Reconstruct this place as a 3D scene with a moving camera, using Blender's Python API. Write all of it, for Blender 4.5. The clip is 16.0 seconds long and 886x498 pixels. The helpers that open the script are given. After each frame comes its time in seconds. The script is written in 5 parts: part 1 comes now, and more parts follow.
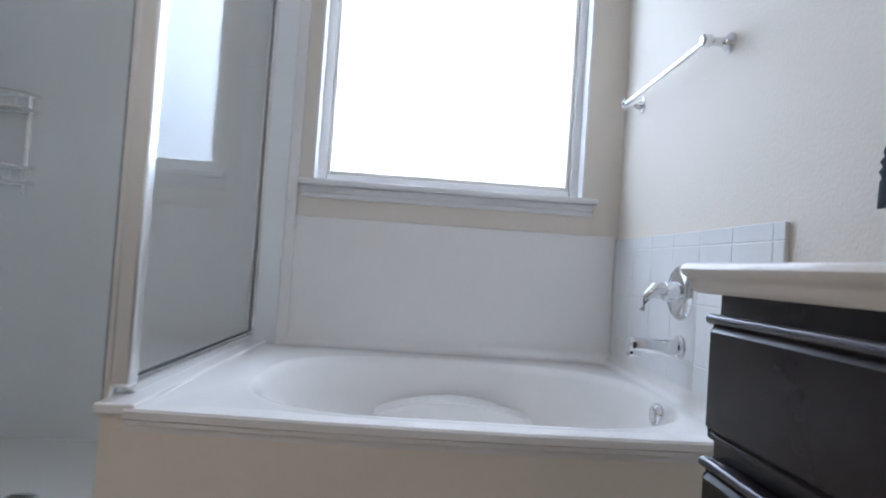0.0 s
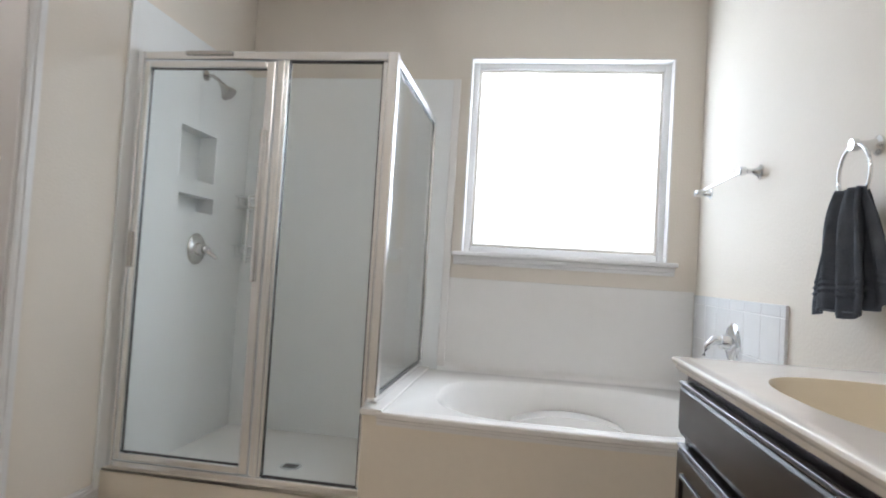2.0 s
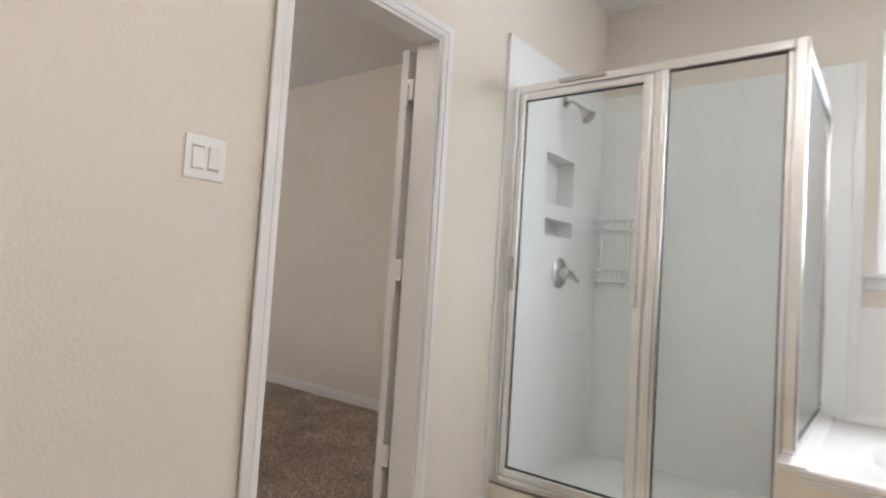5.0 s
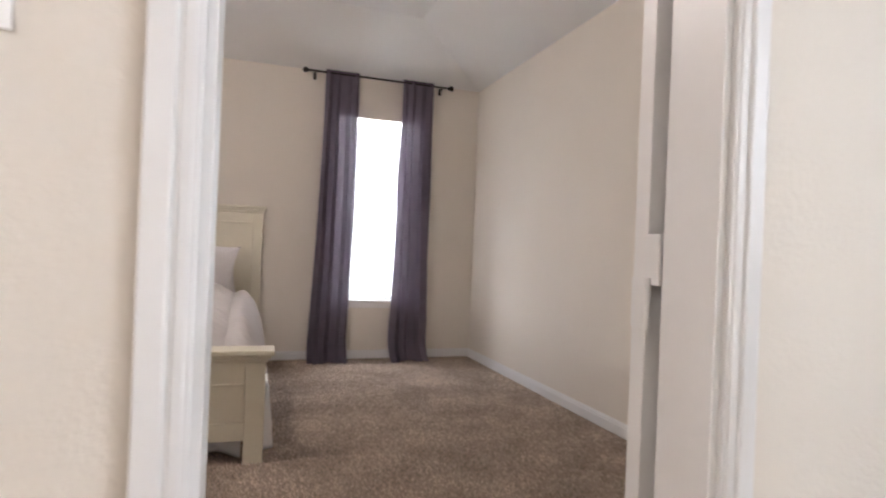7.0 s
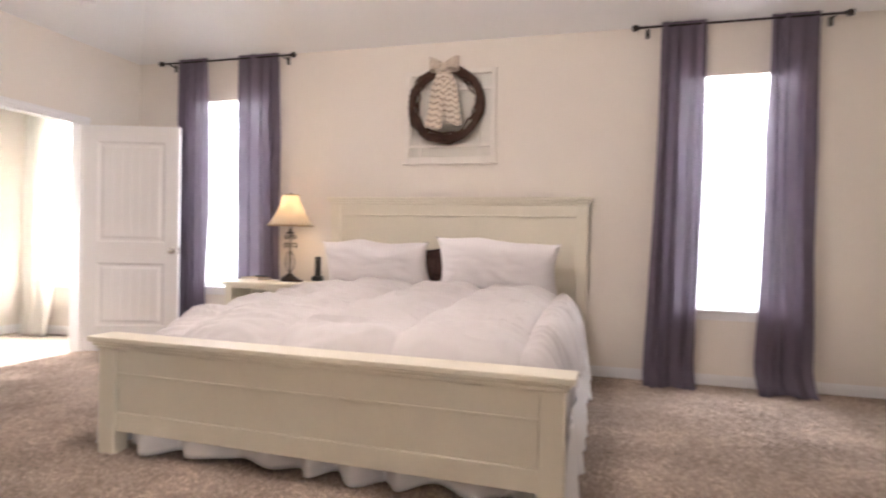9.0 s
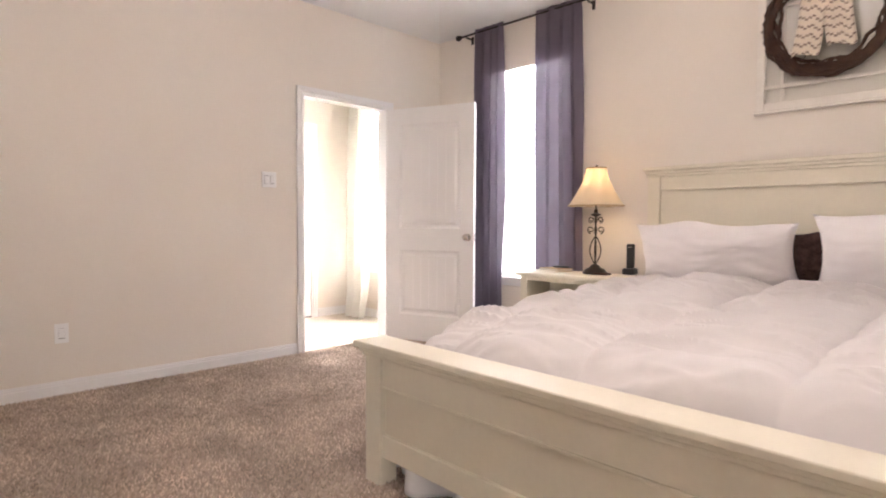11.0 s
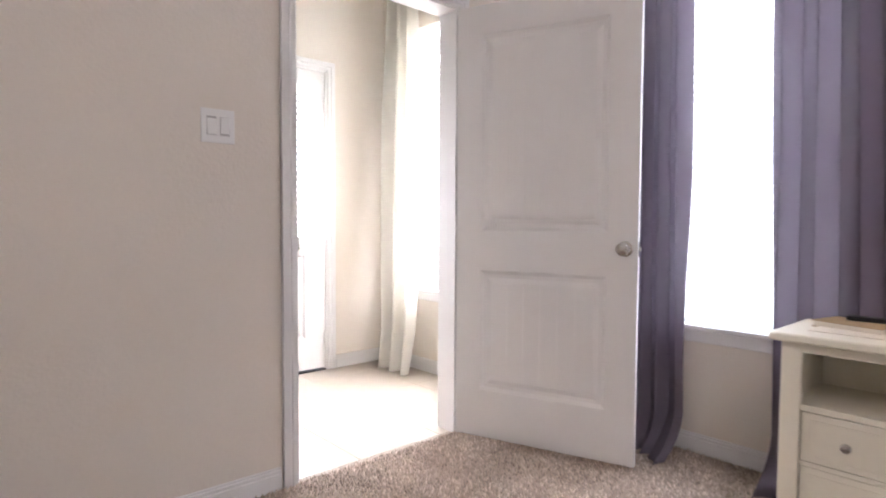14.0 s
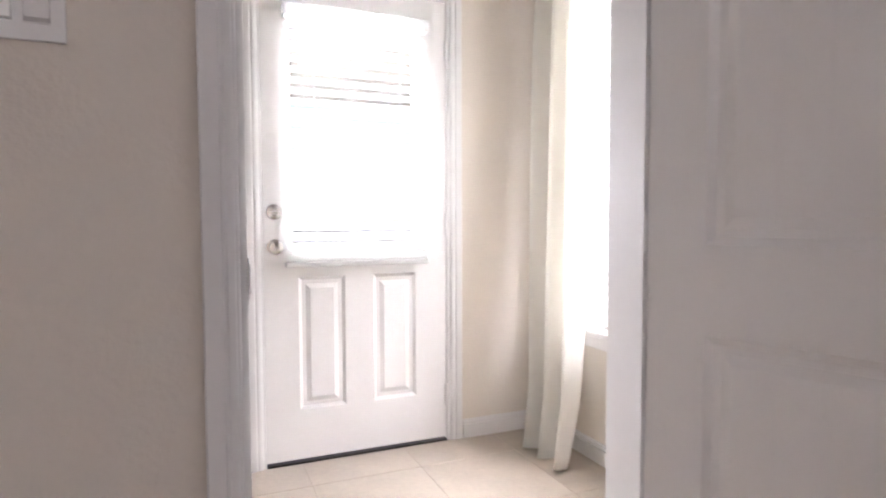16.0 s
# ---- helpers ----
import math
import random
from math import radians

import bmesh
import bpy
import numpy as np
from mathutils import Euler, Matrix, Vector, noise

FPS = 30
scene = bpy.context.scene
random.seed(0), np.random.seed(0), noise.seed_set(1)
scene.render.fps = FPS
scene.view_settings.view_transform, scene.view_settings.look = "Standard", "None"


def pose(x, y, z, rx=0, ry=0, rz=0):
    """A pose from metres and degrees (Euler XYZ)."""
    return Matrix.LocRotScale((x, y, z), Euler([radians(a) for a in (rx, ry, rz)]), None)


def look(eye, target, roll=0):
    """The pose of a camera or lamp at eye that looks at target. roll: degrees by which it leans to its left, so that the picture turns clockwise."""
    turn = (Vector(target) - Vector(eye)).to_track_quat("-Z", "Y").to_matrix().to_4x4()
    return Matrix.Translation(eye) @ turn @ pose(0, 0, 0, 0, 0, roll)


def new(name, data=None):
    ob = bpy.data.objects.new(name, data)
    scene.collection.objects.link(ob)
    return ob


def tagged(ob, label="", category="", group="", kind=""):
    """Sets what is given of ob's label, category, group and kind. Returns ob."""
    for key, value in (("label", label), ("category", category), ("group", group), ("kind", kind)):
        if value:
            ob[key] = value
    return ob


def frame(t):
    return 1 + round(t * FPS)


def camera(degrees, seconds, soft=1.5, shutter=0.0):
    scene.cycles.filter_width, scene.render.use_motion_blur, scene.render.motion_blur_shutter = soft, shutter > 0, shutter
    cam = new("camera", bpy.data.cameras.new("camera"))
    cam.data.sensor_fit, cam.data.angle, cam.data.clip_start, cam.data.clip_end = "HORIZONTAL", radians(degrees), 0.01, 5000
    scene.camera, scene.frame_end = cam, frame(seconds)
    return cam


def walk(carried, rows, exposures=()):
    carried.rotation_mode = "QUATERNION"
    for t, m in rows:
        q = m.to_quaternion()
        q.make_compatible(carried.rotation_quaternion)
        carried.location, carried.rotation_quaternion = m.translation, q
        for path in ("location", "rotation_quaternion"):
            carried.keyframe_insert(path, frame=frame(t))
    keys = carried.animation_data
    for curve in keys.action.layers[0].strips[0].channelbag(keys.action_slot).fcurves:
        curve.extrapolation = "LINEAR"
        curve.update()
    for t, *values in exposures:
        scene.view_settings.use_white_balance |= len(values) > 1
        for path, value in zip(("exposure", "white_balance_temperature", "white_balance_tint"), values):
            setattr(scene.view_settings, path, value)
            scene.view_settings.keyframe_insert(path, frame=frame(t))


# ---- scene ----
cam = camera(75.1, 16.0, soft=1.9, shutter=0.4)
PATH = [
    (0, (1.883, -2.477, 0.890), (1.960, -0.480, 0.947), 3.9),
    (0.5, (1.862, -2.694, 0.944), (1.797, -0.695, 1.000), 3.7),
    (1, (1.821, -2.930, 1.004), (1.676, -0.937, 1.068), 3.6),
    (1.5, (1.791, -3.182, 1.062), (1.585, -1.194, 1.134), 3.6),
    (2, (1.808, -3.403, 1.098), (1.509, -1.427, 1.173), 3.5),
    (2.5, (1.819, -3.657, 1.132), (1.397, -1.704, 1.223), 3.6),
    (3, (1.780, -3.843, 1.131), (1.237, -1.922, 1.250), 3.7),
    (3.5, (1.694, -3.926, 1.117), (1.039, -2.040, 1.236), 3.7),
    (4, (1.632, -3.829, 1.121), (0.786, -2.020, 1.239), 3.7),
    (4.5, (1.598, -3.664, 1.101), (0.529, -1.977, 1.216), 3.8),
    (5, (1.469, -3.402, 1.079), (0.234, -1.831, 1.171), 3.7),
    (7.5, (0.469, -2.112, 1.094), (-1.503, -1.783, 1.097), 1.9),
    (8, (0.246, -2.013, 1.038), (-1.753, -1.951, 1.045), 1.7),
    (8.5, (0.030, -2.027, 1.049), (-1.966, -2.168, 1.040), 1.7),
    (9, (-0.137, -2.091, 1.048), (-2.065, -2.621, 1.023), 1.2),
    (9.5, (-0.317, -2.132, 1.100), (-2.087, -3.061, 1.043), 0.6),
    (10, (-0.511, -2.197, 1.032), (-2.046, -3.479, 0.984), 0.5),
    (12.5, (-1.720, -3.506, 1.030), (-3.083, -4.966, 0.932), 0.2),
    (13, (-1.953, -3.858, 1.043), (-3.299, -5.334, 0.948), 0.2),
    (13.5, (-2.144, -4.216, 1.038), (-3.482, -5.699, 0.946), 0.3),
    (14, (-2.334, -4.531, 1.024), (-3.666, -6.019, 0.931), 0.3),
    (14.5, (-2.598, -4.821, 1.037), (-3.877, -6.356, 0.947), 0.1),
    (15, (-2.865, -5.108, 1.019), (-4.048, -6.717, 0.922), 0.2),
    (15.5, (-3.099, -5.342, 1.022), (-4.135, -7.050, 0.923), 0.0),
    (16, (-3.326, -5.552, 1.035), (-4.094, -7.396, 0.938), -0.2),
]
EXPOSURES = [(0, -0.74, 5380, 13), (1.5, -0.45, 5800, 11), (3.5, -0.24, 6200, 13), (5.0, 0.10, 6150, 13), (7.3, 0.5, 6050, 18), (8.0, 0.64, 6120, 22), (8.5, 0.94, 6100, 20), (10.0, 1.12, 6250, 20), (12.5, 0.9, 6120, 19), (13.5, 0.78, 5800, 18), (15.0, 0.10, 5780, 20), (15.5, 0.22, 5780, 20), (16.0, 0.02, 5800, 20)]
walk(cam, [(t, look(eye, target, roll)) for t, eye, target, roll in PATH], EXPOSURES)

# ---- world and lights ----
world = bpy.data.worlds.new("sky")
scene.world = world
world.use_nodes = True
sky = world.node_tree.nodes.new("ShaderNodeTexSky")
sky.sky_type, sky.sun_disc, sky.sun_elevation, sky.sun_rotation = "NISHITA", False, radians(50), radians(150)
world.node_tree.links.new(sky.outputs[0], world.node_tree.nodes["Background"].inputs[0])
world.node_tree.nodes["Background"].inputs[1].default_value = 0.15


def area_lamp(name, eye, target, w, h, watts, color):
    data = bpy.data.lights.new(name, "AREA")
    data.shape, data.size, data.size_y, data.energy, data.color = "RECTANGLE", w, h, watts, color
    ob = new(name, data)
    ob.matrix_world = look(eye, target)
    return ob


SUN = bpy.data.lights.new("sun", "SUN")
SUN.energy, SUN.angle, SUN.color = 2.0, radians(3), (1, 0.95, 0.88)
new("sun", SUN).matrix_world = look((0, 0, 20), (-3, 4.5, 12))
DAY = (0.93, 0.97, 1.0)
area_lamp("sky_bath", (1.987, 0.42, 1.92), (1.987, -1, 1.42), 1.25, 1.25, 66, DAY)
area_lamp("sky_bed_north", (-5.16, -1.15, 1.46), (-4, -1.15, 1.15), 0.95, 1.85, 110, DAY)
area_lamp("sky_bed_south", (-5.16, -5.51, 1.46), (-4, -5.51, 1.15), 0.95, 1.85, 110, DAY)
area_lamp("sky_foyer", (-5.16, -7.2, 1.46), (-4, -7.2, 1.40), 1.10, 1.90, 330, (1, 0.97, 0.92))
area_lamp("sky_entry", (-3.93, -8.60, 1.02), (-3.93, -7, 1.02), 1.8, 1.25, 850, (1, 0.97, 0.92))


# ---- materials ----
def mat(name, color, rough=0.5, metal=0.0, vary=0.06, scale=6.0, fine=80.0, bump=0.05, dist=0.01, spec=0.5, islands=0.0):
    m = bpy.data.materials.new(name)
    m.use_nodes = True
    nt = m.node_tree
    b = nt.nodes["Principled BSDF"]
    b.inputs["Roughness"].default_value, b.inputs["Metallic"].default_value = rough, metal
    b.inputs["Specular IOR Level"].default_value = spec
    co = nt.nodes.new("ShaderNodeTexCoord")
    big, small = nt.nodes.new("ShaderNodeTexNoise"), nt.nodes.new("ShaderNodeTexNoise")
    big.inputs["Scale"].default_value, small.inputs["Scale"].default_value = scale, fine
    big.inputs["Detail"].default_value, small.inputs["Detail"].default_value = 4, 3
    for n in (big, small):
        nt.links.new(co.outputs["Object"], n.inputs["Vector"])
    add = nt.nodes.new("ShaderNodeMath")
    add.operation = "MULTIPLY_ADD"
    nt.links.new(small.outputs[0], add.inputs[0])
    add.inputs[1].default_value = 0.5
    nt.links.new(big.outputs[0], add.inputs[2])
    ramp = nt.nodes.new("ShaderNodeMapRange")
    ramp.inputs["From Min"].default_value, ramp.inputs["From Max"].default_value = 0.45, 1.05
    ramp.inputs["To Min"].default_value, ramp.inputs["To Max"].default_value = 1 - vary, 1 + vary
    nt.links.new(add.outputs[0], ramp.inputs["Value"])
    mul = nt.nodes.new("ShaderNodeVectorMath")
    mul.operation = "SCALE"
    mul.inputs[0].default_value = color
    nt.links.new(ramp.outputs[0], mul.inputs["Scale"])
    nt.links.new(mul.outputs[0], b.inputs["Base Color"])
    if islands:
        info = nt.nodes.new("ShaderNodeObjectInfo")
        ir = nt.nodes.new("ShaderNodeMapRange")
        ir.inputs["To Min"].default_value, ir.inputs["To Max"].default_value = 1 - islands, 1 + islands
        nt.links.new(info.outputs["Random"], ir.inputs["Value"])
        m2 = nt.nodes.new("ShaderNodeVectorMath")
        m2.operation = "SCALE"
        nt.links.new(mul.outputs[0], m2.inputs[0])
        nt.links.new(ir.outputs[0], m2.inputs["Scale"])
        nt.links.new(m2.outputs[0], b.inputs["Base Color"])
    if bump:
        bp = nt.nodes.new("ShaderNodeBump")
        bp.inputs["Strength"].default_value, bp.inputs["Distance"].default_value = bump, dist
        nt.links.new(small.outputs[0], bp.inputs["Height"])
        nt.links.new(bp.outputs[0], b.inputs["Normal"])
    return m


def cloth(name, color, through_light, clear=0.0, rough=0.9, fine=300.0):
    """Fabric that lets light through."""
    m = mat(name, color, rough, 0, 0.08, 4, fine, 0.25, 0.002, 0.15)
    nt = m.node_tree
    b, out = nt.nodes["Principled BSDF"], nt.nodes["Material Output"]
    tr, mix = nt.nodes.new("ShaderNodeBsdfTranslucent"), nt.nodes.new("ShaderNodeMixShader")
    tr.inputs[0].default_value = (*color, 1)
    mix.inputs[0].default_value = through_light
    nt.links.new(b.outputs[0], mix.inputs[1])
    nt.links.new(tr.outputs[0], mix.inputs[2])
    last = mix
    if clear:
        tp, mix2 = nt.nodes.new("ShaderNodeBsdfTransparent"), nt.nodes.new("ShaderNodeMixShader")
        mix2.inputs[0].default_value = clear
        nt.links.new(mix.outputs[0], mix2.inputs[1])
        nt.links.new(tp.outputs[0], mix2.inputs[2])
        last = mix2
    nt.links.new(last.outputs[0], out.inputs[0])
    return m


def pane_glass(name, tint, rough=0.0):
    """A thin pane: clear, with gloss by Fresnel."""
    m = bpy.data.materials.new(name)
    m.use_nodes = True
    nt = m.node_tree
    out = nt.nodes["Material Output"]
    tp, gl, fr, mix = (nt.nodes.new("ShaderNode" + k) for k in ("BsdfTransparent", "BsdfGlossy", "LayerWeight", "MixShader"))
    tp.inputs[0].default_value = (*tint, 1)
    gl.inputs["Roughness"].default_value = rough
    fr.inputs["Blend"].default_value = 0.5
    pw, ma = nt.nodes.new("ShaderNodeMath"), nt.nodes.new("ShaderNodeMath")
    pw.operation, ma.operation = "POWER", "MULTIPLY_ADD"
    pw.inputs[1].default_value, ma.inputs[1].default_value, ma.inputs[2].default_value = 4.0, 0.85, 0.035
    nt.links.new(fr.outputs["Facing"], pw.inputs[0])
    nt.links.new(pw.outputs[0], ma.inputs[0])
    nt.links.new(ma.outputs[0], mix.inputs[0])
    nt.links.new(tp.outputs[0], mix.inputs[1])
    nt.links.new(gl.outputs[0], mix.inputs[2])
    nt.links.new(mix.outputs[0], out.inputs[0])
    return m


WALL = mat("painted_wall", (0.75, 0.69, 0.61), 0.75, 0, 0.025, 1.5, 90, 0.22, 0.006, 0.25)
CEIL = mat("ceiling_paint", (0.80, 0.79, 0.77), 0.85, 0, 0.02, 2, 120, 0.2, 0.006, 0.2)
TRIM = mat("white_trim", (0.78, 0.765, 0.75), 0.38, 0, 0.02, 5, 60, 0.03, 0.003)
DOORW = mat("white_door", (0.78, 0.76, 0.74), 0.42, 0, 0.02, 3, 150, 0.05, 0.002)
ACRYL = mat("white_acrylic", (0.83, 0.81, 0.78), 0.18, 0, 0.02, 2, 20, 0.01, 0.002)
PANEL = mat("bone_panel", (0.80, 0.735, 0.63), 0.35, 0, 0.03, 3, 40, 0.02, 0.002)
SURR = mat("shower_surround", (0.85, 0.86, 0.85), 0.25, 0, 0.02, 2, 30, 0.02, 0.002)
TILEW = mat("glazed_white_tile", (0.80, 0.80, 0.80), 0.12, 0, 0.02, 4, 30, 0.01, 0.002, islands=0.02)
GROUT = mat("grout", (0.76, 0.75, 0.74), 0.9, 0, 0.06, 10, 200, 0.2, 0.002)
CHROME = mat("chrome", (0.78, 0.79, 0.80), 0.08, 1, 0.02, 8, 60, 0.0)
NICKEL = mat("brushed_nickel", (0.56, 0.54, 0.52), 0.24, 1, 0.04, 8, 200, 0.03, 0.001)
SATIN = mat("satin_aluminium", (0.86, 0.87, 0.88), 0.26, 1, 0.04, 6, 120, 0.02, 0.001)
# Grey that paints the shadow line round a switch rocker.
GAP_SHADE = mat("rocker_gap_shade", (0.45, 0.43, 0.42), 0.7)
GASKET = mat("dark_gasket", (0.05, 0.05, 0.05), 0.6)
# Paler than ESPR: the highlight on the fronts' top edges, put into colour.
EDGE_GLINT = mat("espresso_edge_glint", (0.13, 0.125, 0.14), 0.2, 0.7, 0.1, 6, 80, 0.02, 0.001)
ESPR = mat("espresso_wood", (0.024, 0.017, 0.019), 0.26, 0, 0.25, 4, 60, 0.03, 0.002, 0.35)
COUNTER = mat("cultured_marble", (0.82, 0.77, 0.71), 0.16, 0, 0.05, 5, 25, 0.0)
SINK = mat("bone_sink", (0.80, 0.71, 0.55), 0.15, 0, 0.03, 5, 25, 0.0)
TOWEL = mat("charcoal_towel", (0.10, 0.112, 0.135), 0.95, 0, 0.3, 12, 350, 0.8, 0.004, 0.1)
CARPET = mat("beige_carpet", (0.36, 0.285, 0.235), 0.97, 0, 0.32, 3.5, 140, 1.0, 0.012, 0.05)
GROUTF = mat("floor_grout", (0.41, 0.35, 0.28), 0.8, 0, 0.06, 10, 200, 0.2, 0.002)
VINYL = mat("bath_floor", (0.62, 0.53, 0.42), 0.4, 0, 0.06, 4, 60, 0.03, 0.002)
FLOORT = mat("travertine_tile", (0.45, 0.385, 0.31), 0.34, 0, 0.12, 5, 50, 0.05, 0.002, islands=0.04)
CREAM = mat("cream_painted_wood", (0.74, 0.685, 0.555), 0.42, 0, 0.04, 2.5, 45, 0.06, 0.002)
LINEN = mat("white_bedding", (0.64, 0.60, 0.58), 0.92, 0, 0.03, 6, 260, 0.25, 0.002, 0.1)
PILLOW = mat("white_pillowcase", (0.80, 0.76, 0.75), 0.92, 0, 0.03, 5, 240, 0.25, 0.002, 0.1)
SKIRT = mat("white_bedskirt", (0.80, 0.79, 0.78), 0.92, 0, 0.03, 6, 200, 0.2, 0.002, 0.1)
BROWN = mat("brown_fabric", (0.06, 0.035, 0.03), 0.9, 0, 0.6, 30, 120, 0.3, 0.002, 0.1)
IRON = mat("dark_bronze", (0.030, 0.024, 0.022), 0.42, 0.6, 0.2, 12, 90, 0.1, 0.002)
BLACK = mat("black_plastic", (0.012, 0.012, 0.013), 0.35)
VINE = mat("grapevine", (0.060, 0.028, 0.016), 0.85, 0, 0.5, 20, 120, 0.4, 0.003)
BURLAP = mat("striped_ribbon", (0.62, 0.53, 0.42), 0.9, 0, 0.1, 10, 200, 0.4, 0.002)
STRIPE = mat("dark_ribbon_stripe", (0.24, 0.18, 0.15), 0.9, 0, 0.1, 10, 200, 0.4, 0.002)
WHITEW = mat("chalky_white_wood", (0.75, 0.70, 0.63), 0.7, 0, 0.08, 7, 70, 0.2, 0.003)
PLASTIC = mat("white_plastic", (0.82, 0.81, 0.79), 0.3, 0, 0.01, 4, 30, 0.0)
PAPER = mat("tan_book_cover", (0.42, 0.30, 0.16), 0.7, 0, 0.15, 12, 90, 0.1, 0.001)
PAGES = mat("book_pages", (0.72, 0.66, 0.55), 0.8, 0, 0.1, 5, 300, 0.2, 0.001)
SLATE = cloth("slate_purple_curtain", (0.215, 0.178, 0.22), 0.42, 0.12)
CREAMC = cloth("cream_curtain", (0.88, 0.86, 0.81), 0.5)
SLATM = cloth("blind_slat", (0.84, 0.84, 0.82), 0.5, 0.0, 0.45)
SHADE = cloth("lamp_shade", (0.80, 0.70, 0.53), 0.38, 0.0, 0.8)
SHGLASS = pane_glass("shower_glass", (0.985, 0.995, 0.993))
CLEAR = pane_glass("window_glass", (0.97, 0.98, 0.98))
FROST = cloth("frosted_glass", (0.92, 0.94, 0.95), 0.85, 0.12, 0.2, 60)
GROUND = mat("outside_ground", (0.20, 0.19, 0.15), 0.95, 0, 0.3, 0.6, 9, 0.5, 0.05)
STUCCO = mat("outside_wall", (0.45, 0.40, 0.34), 0.9, 0, 0.1, 2, 40, 0.3, 0.01)
PILE = mat("carpet_tufts", (0.44, 0.35, 0.275), 0.97, 0, 0.36, 3.0, 34, 0.0, 0.01, 0.05)
nt = PILE.node_tree
geo, rr, ss = nt.nodes.new("ShaderNodeNewGeometry"), nt.nodes.new("ShaderNodeMapRange"), nt.nodes.new("ShaderNodeVectorMath")
rr.inputs["To Min"].default_value, rr.inputs["To Max"].default_value, ss.operation = 0.64, 1.36, "SCALE"
nt.links.new(geo.outputs["Random Per Island"], rr.inputs["Value"])
link = nt.nodes["Principled BSDF"].inputs["Base Color"].links[0]
nt.links.new(link.from_socket, ss.inputs[0])
nt.links.new(rr.outputs[0], ss.inputs["Scale"])
nt.links.new(ss.outputs[0], nt.nodes["Principled BSDF"].inputs["Base Color"])
BOWL = bpy.data.materials.new("lit_frosted_bowl")
BOWL.use_nodes = True
BOWL.node_tree.nodes["Principled BSDF"].inputs["Emission Color"].default_value = (1, 0.84, 0.66, 1)
BOWL.node_tree.nodes["Principled BSDF"].inputs["Emission Strength"].default_value = 6
BULB = bpy.data.materials.new("glowing_bulb")
BULB.use_nodes = True
BULB.node_tree.nodes["Principled BSDF"].inputs["Emission Color"].default_value = (1, 0.80, 0.55, 1)
BULB.node_tree.nodes["Principled BSDF"].inputs["Emission Strength"].default_value = 6


# ---- mesh helpers ----
def mesh_ob(name, bm, material, smooth=False):
    me = bpy.data.meshes.new(name)
    bmesh.ops.recalc_face_normals(bm, faces=bm.faces)
    bm.to_mesh(me)
    bm.free()
    me.materials.append(material)
    if smooth:
        me.polygons.foreach_set("use_smooth", [True] * len(me.polygons))
        me.set_sharp_from_angle(angle=radians(40))
    return new(name, me)


def part(name, bm, material, parent, label="", smooth=False):
    """One mesh object under a thing or part; the bmesh is in world metres."""
    ob = mesh_ob(name, bm, material, smooth)
    ob.parent = parent
    ob.matrix_parent_inverse = parent.matrix_world.inverted()
    return tagged(ob, label)


def thing(name, at, label, category, group="", kind=""):
    ob = new(name)
    ob.matrix_world = Matrix.Translation(at)
    ob.empty_display_size = 0.1
    bpy.context.view_layer.update()
    return tagged(ob, label, category, group, kind)


def box(x0, x1, y0, y1, z0, z1, bevel=0.0, bm=None, m=None, seg=2):
    own = bmesh.new()
    vs = bmesh.ops.create_cube(own, size=1)["verts"]
    for v in vs:
        v.co = Vector(((x0 + x1) / 2 + v.co.x * (x1 - x0), (y0 + y1) / 2 + v.co.y * (y1 - y0), (z0 + z1) / 2 + v.co.z * (z1 - z0)))
    if bevel:
        bmesh.ops.bevel(own, geom=own.edges[:], offset=bevel, segments=seg, affect="EDGES", profile=0.5)
    if m is not None:
        own.transform(m)
    if bm is None:
        return own
    join(bm, own)
    return bm


def join(bm, other):
    me = bpy.data.meshes.new("tmp")
    other.to_mesh(me)
    other.free()
    bm.from_mesh(me)
    bpy.data.meshes.remove(me)
    return bm


def tube(points, r, n=12, bm=None, radii=None, closed=False):
    """A round rod along points."""
    bm = bm or bmesh.new()
    pts = [Vector(p) for p in points]
    rings = []
    k = len(pts)
    for i, p in enumerate(pts):
        a, c = (pts[(i - 1) % k], pts[(i + 1) % k]) if closed else (pts[max(i - 1, 0)], pts[min(i + 1, k - 1)])
        d = (c - a).normalized()
        u = d.cross(Vector((0, 0, 1)) if abs(d.z) < 0.95 else Vector((1, 0, 0))).normalized()
        w = d.cross(u)
        q = radii[i] if radii else r
        rings.append([bm.verts.new(p + q * (math.cos(2 * math.pi * j / n) * u + math.sin(2 * math.pi * j / n) * w)) for j in range(n)])
    for i in range(k if closed else k - 1):
        for j in range(n):
            bm.faces.new((rings[i][j], rings[i][(j + 1) % n], rings[(i + 1) % k][(j + 1) % n], rings[(i + 1) % k][j]))
    if not closed:
        bm.faces.new(rings[0][::-1])
        bm.faces.new(rings[-1])
    return bm


def lathe(profile, at, axis="z", n=28, bm=None):
    """A turned solid: (radius, height) pairs round an axis through at."""
    bm = bm or bmesh.new()
    turn = {"z": Matrix(), "x": Matrix.Rotation(radians(90), 4, "Y"), "y": Matrix.Rotation(radians(-90), 4, "X"), "-x": Matrix.Rotation(radians(-90), 4, "Y")}[axis]
    m = Matrix.Translation(at) @ turn
    rings = []
    for r, h in profile:
        r = max(r, 1e-4)
        rings.append([bm.verts.new(m @ Vector((r * math.cos(2 * math.pi * j / n), r * math.sin(2 * math.pi * j / n), h))) for j in range(n)])
    for a, c in zip(rings, rings[1:]):
        for j in range(n):
            bm.faces.new((a[j], a[(j + 1) % n], c[(j + 1) % n], c[j]))
    bm.faces.new(rings[0][::-1])
    bm.faces.new(rings[-1])
    return bm


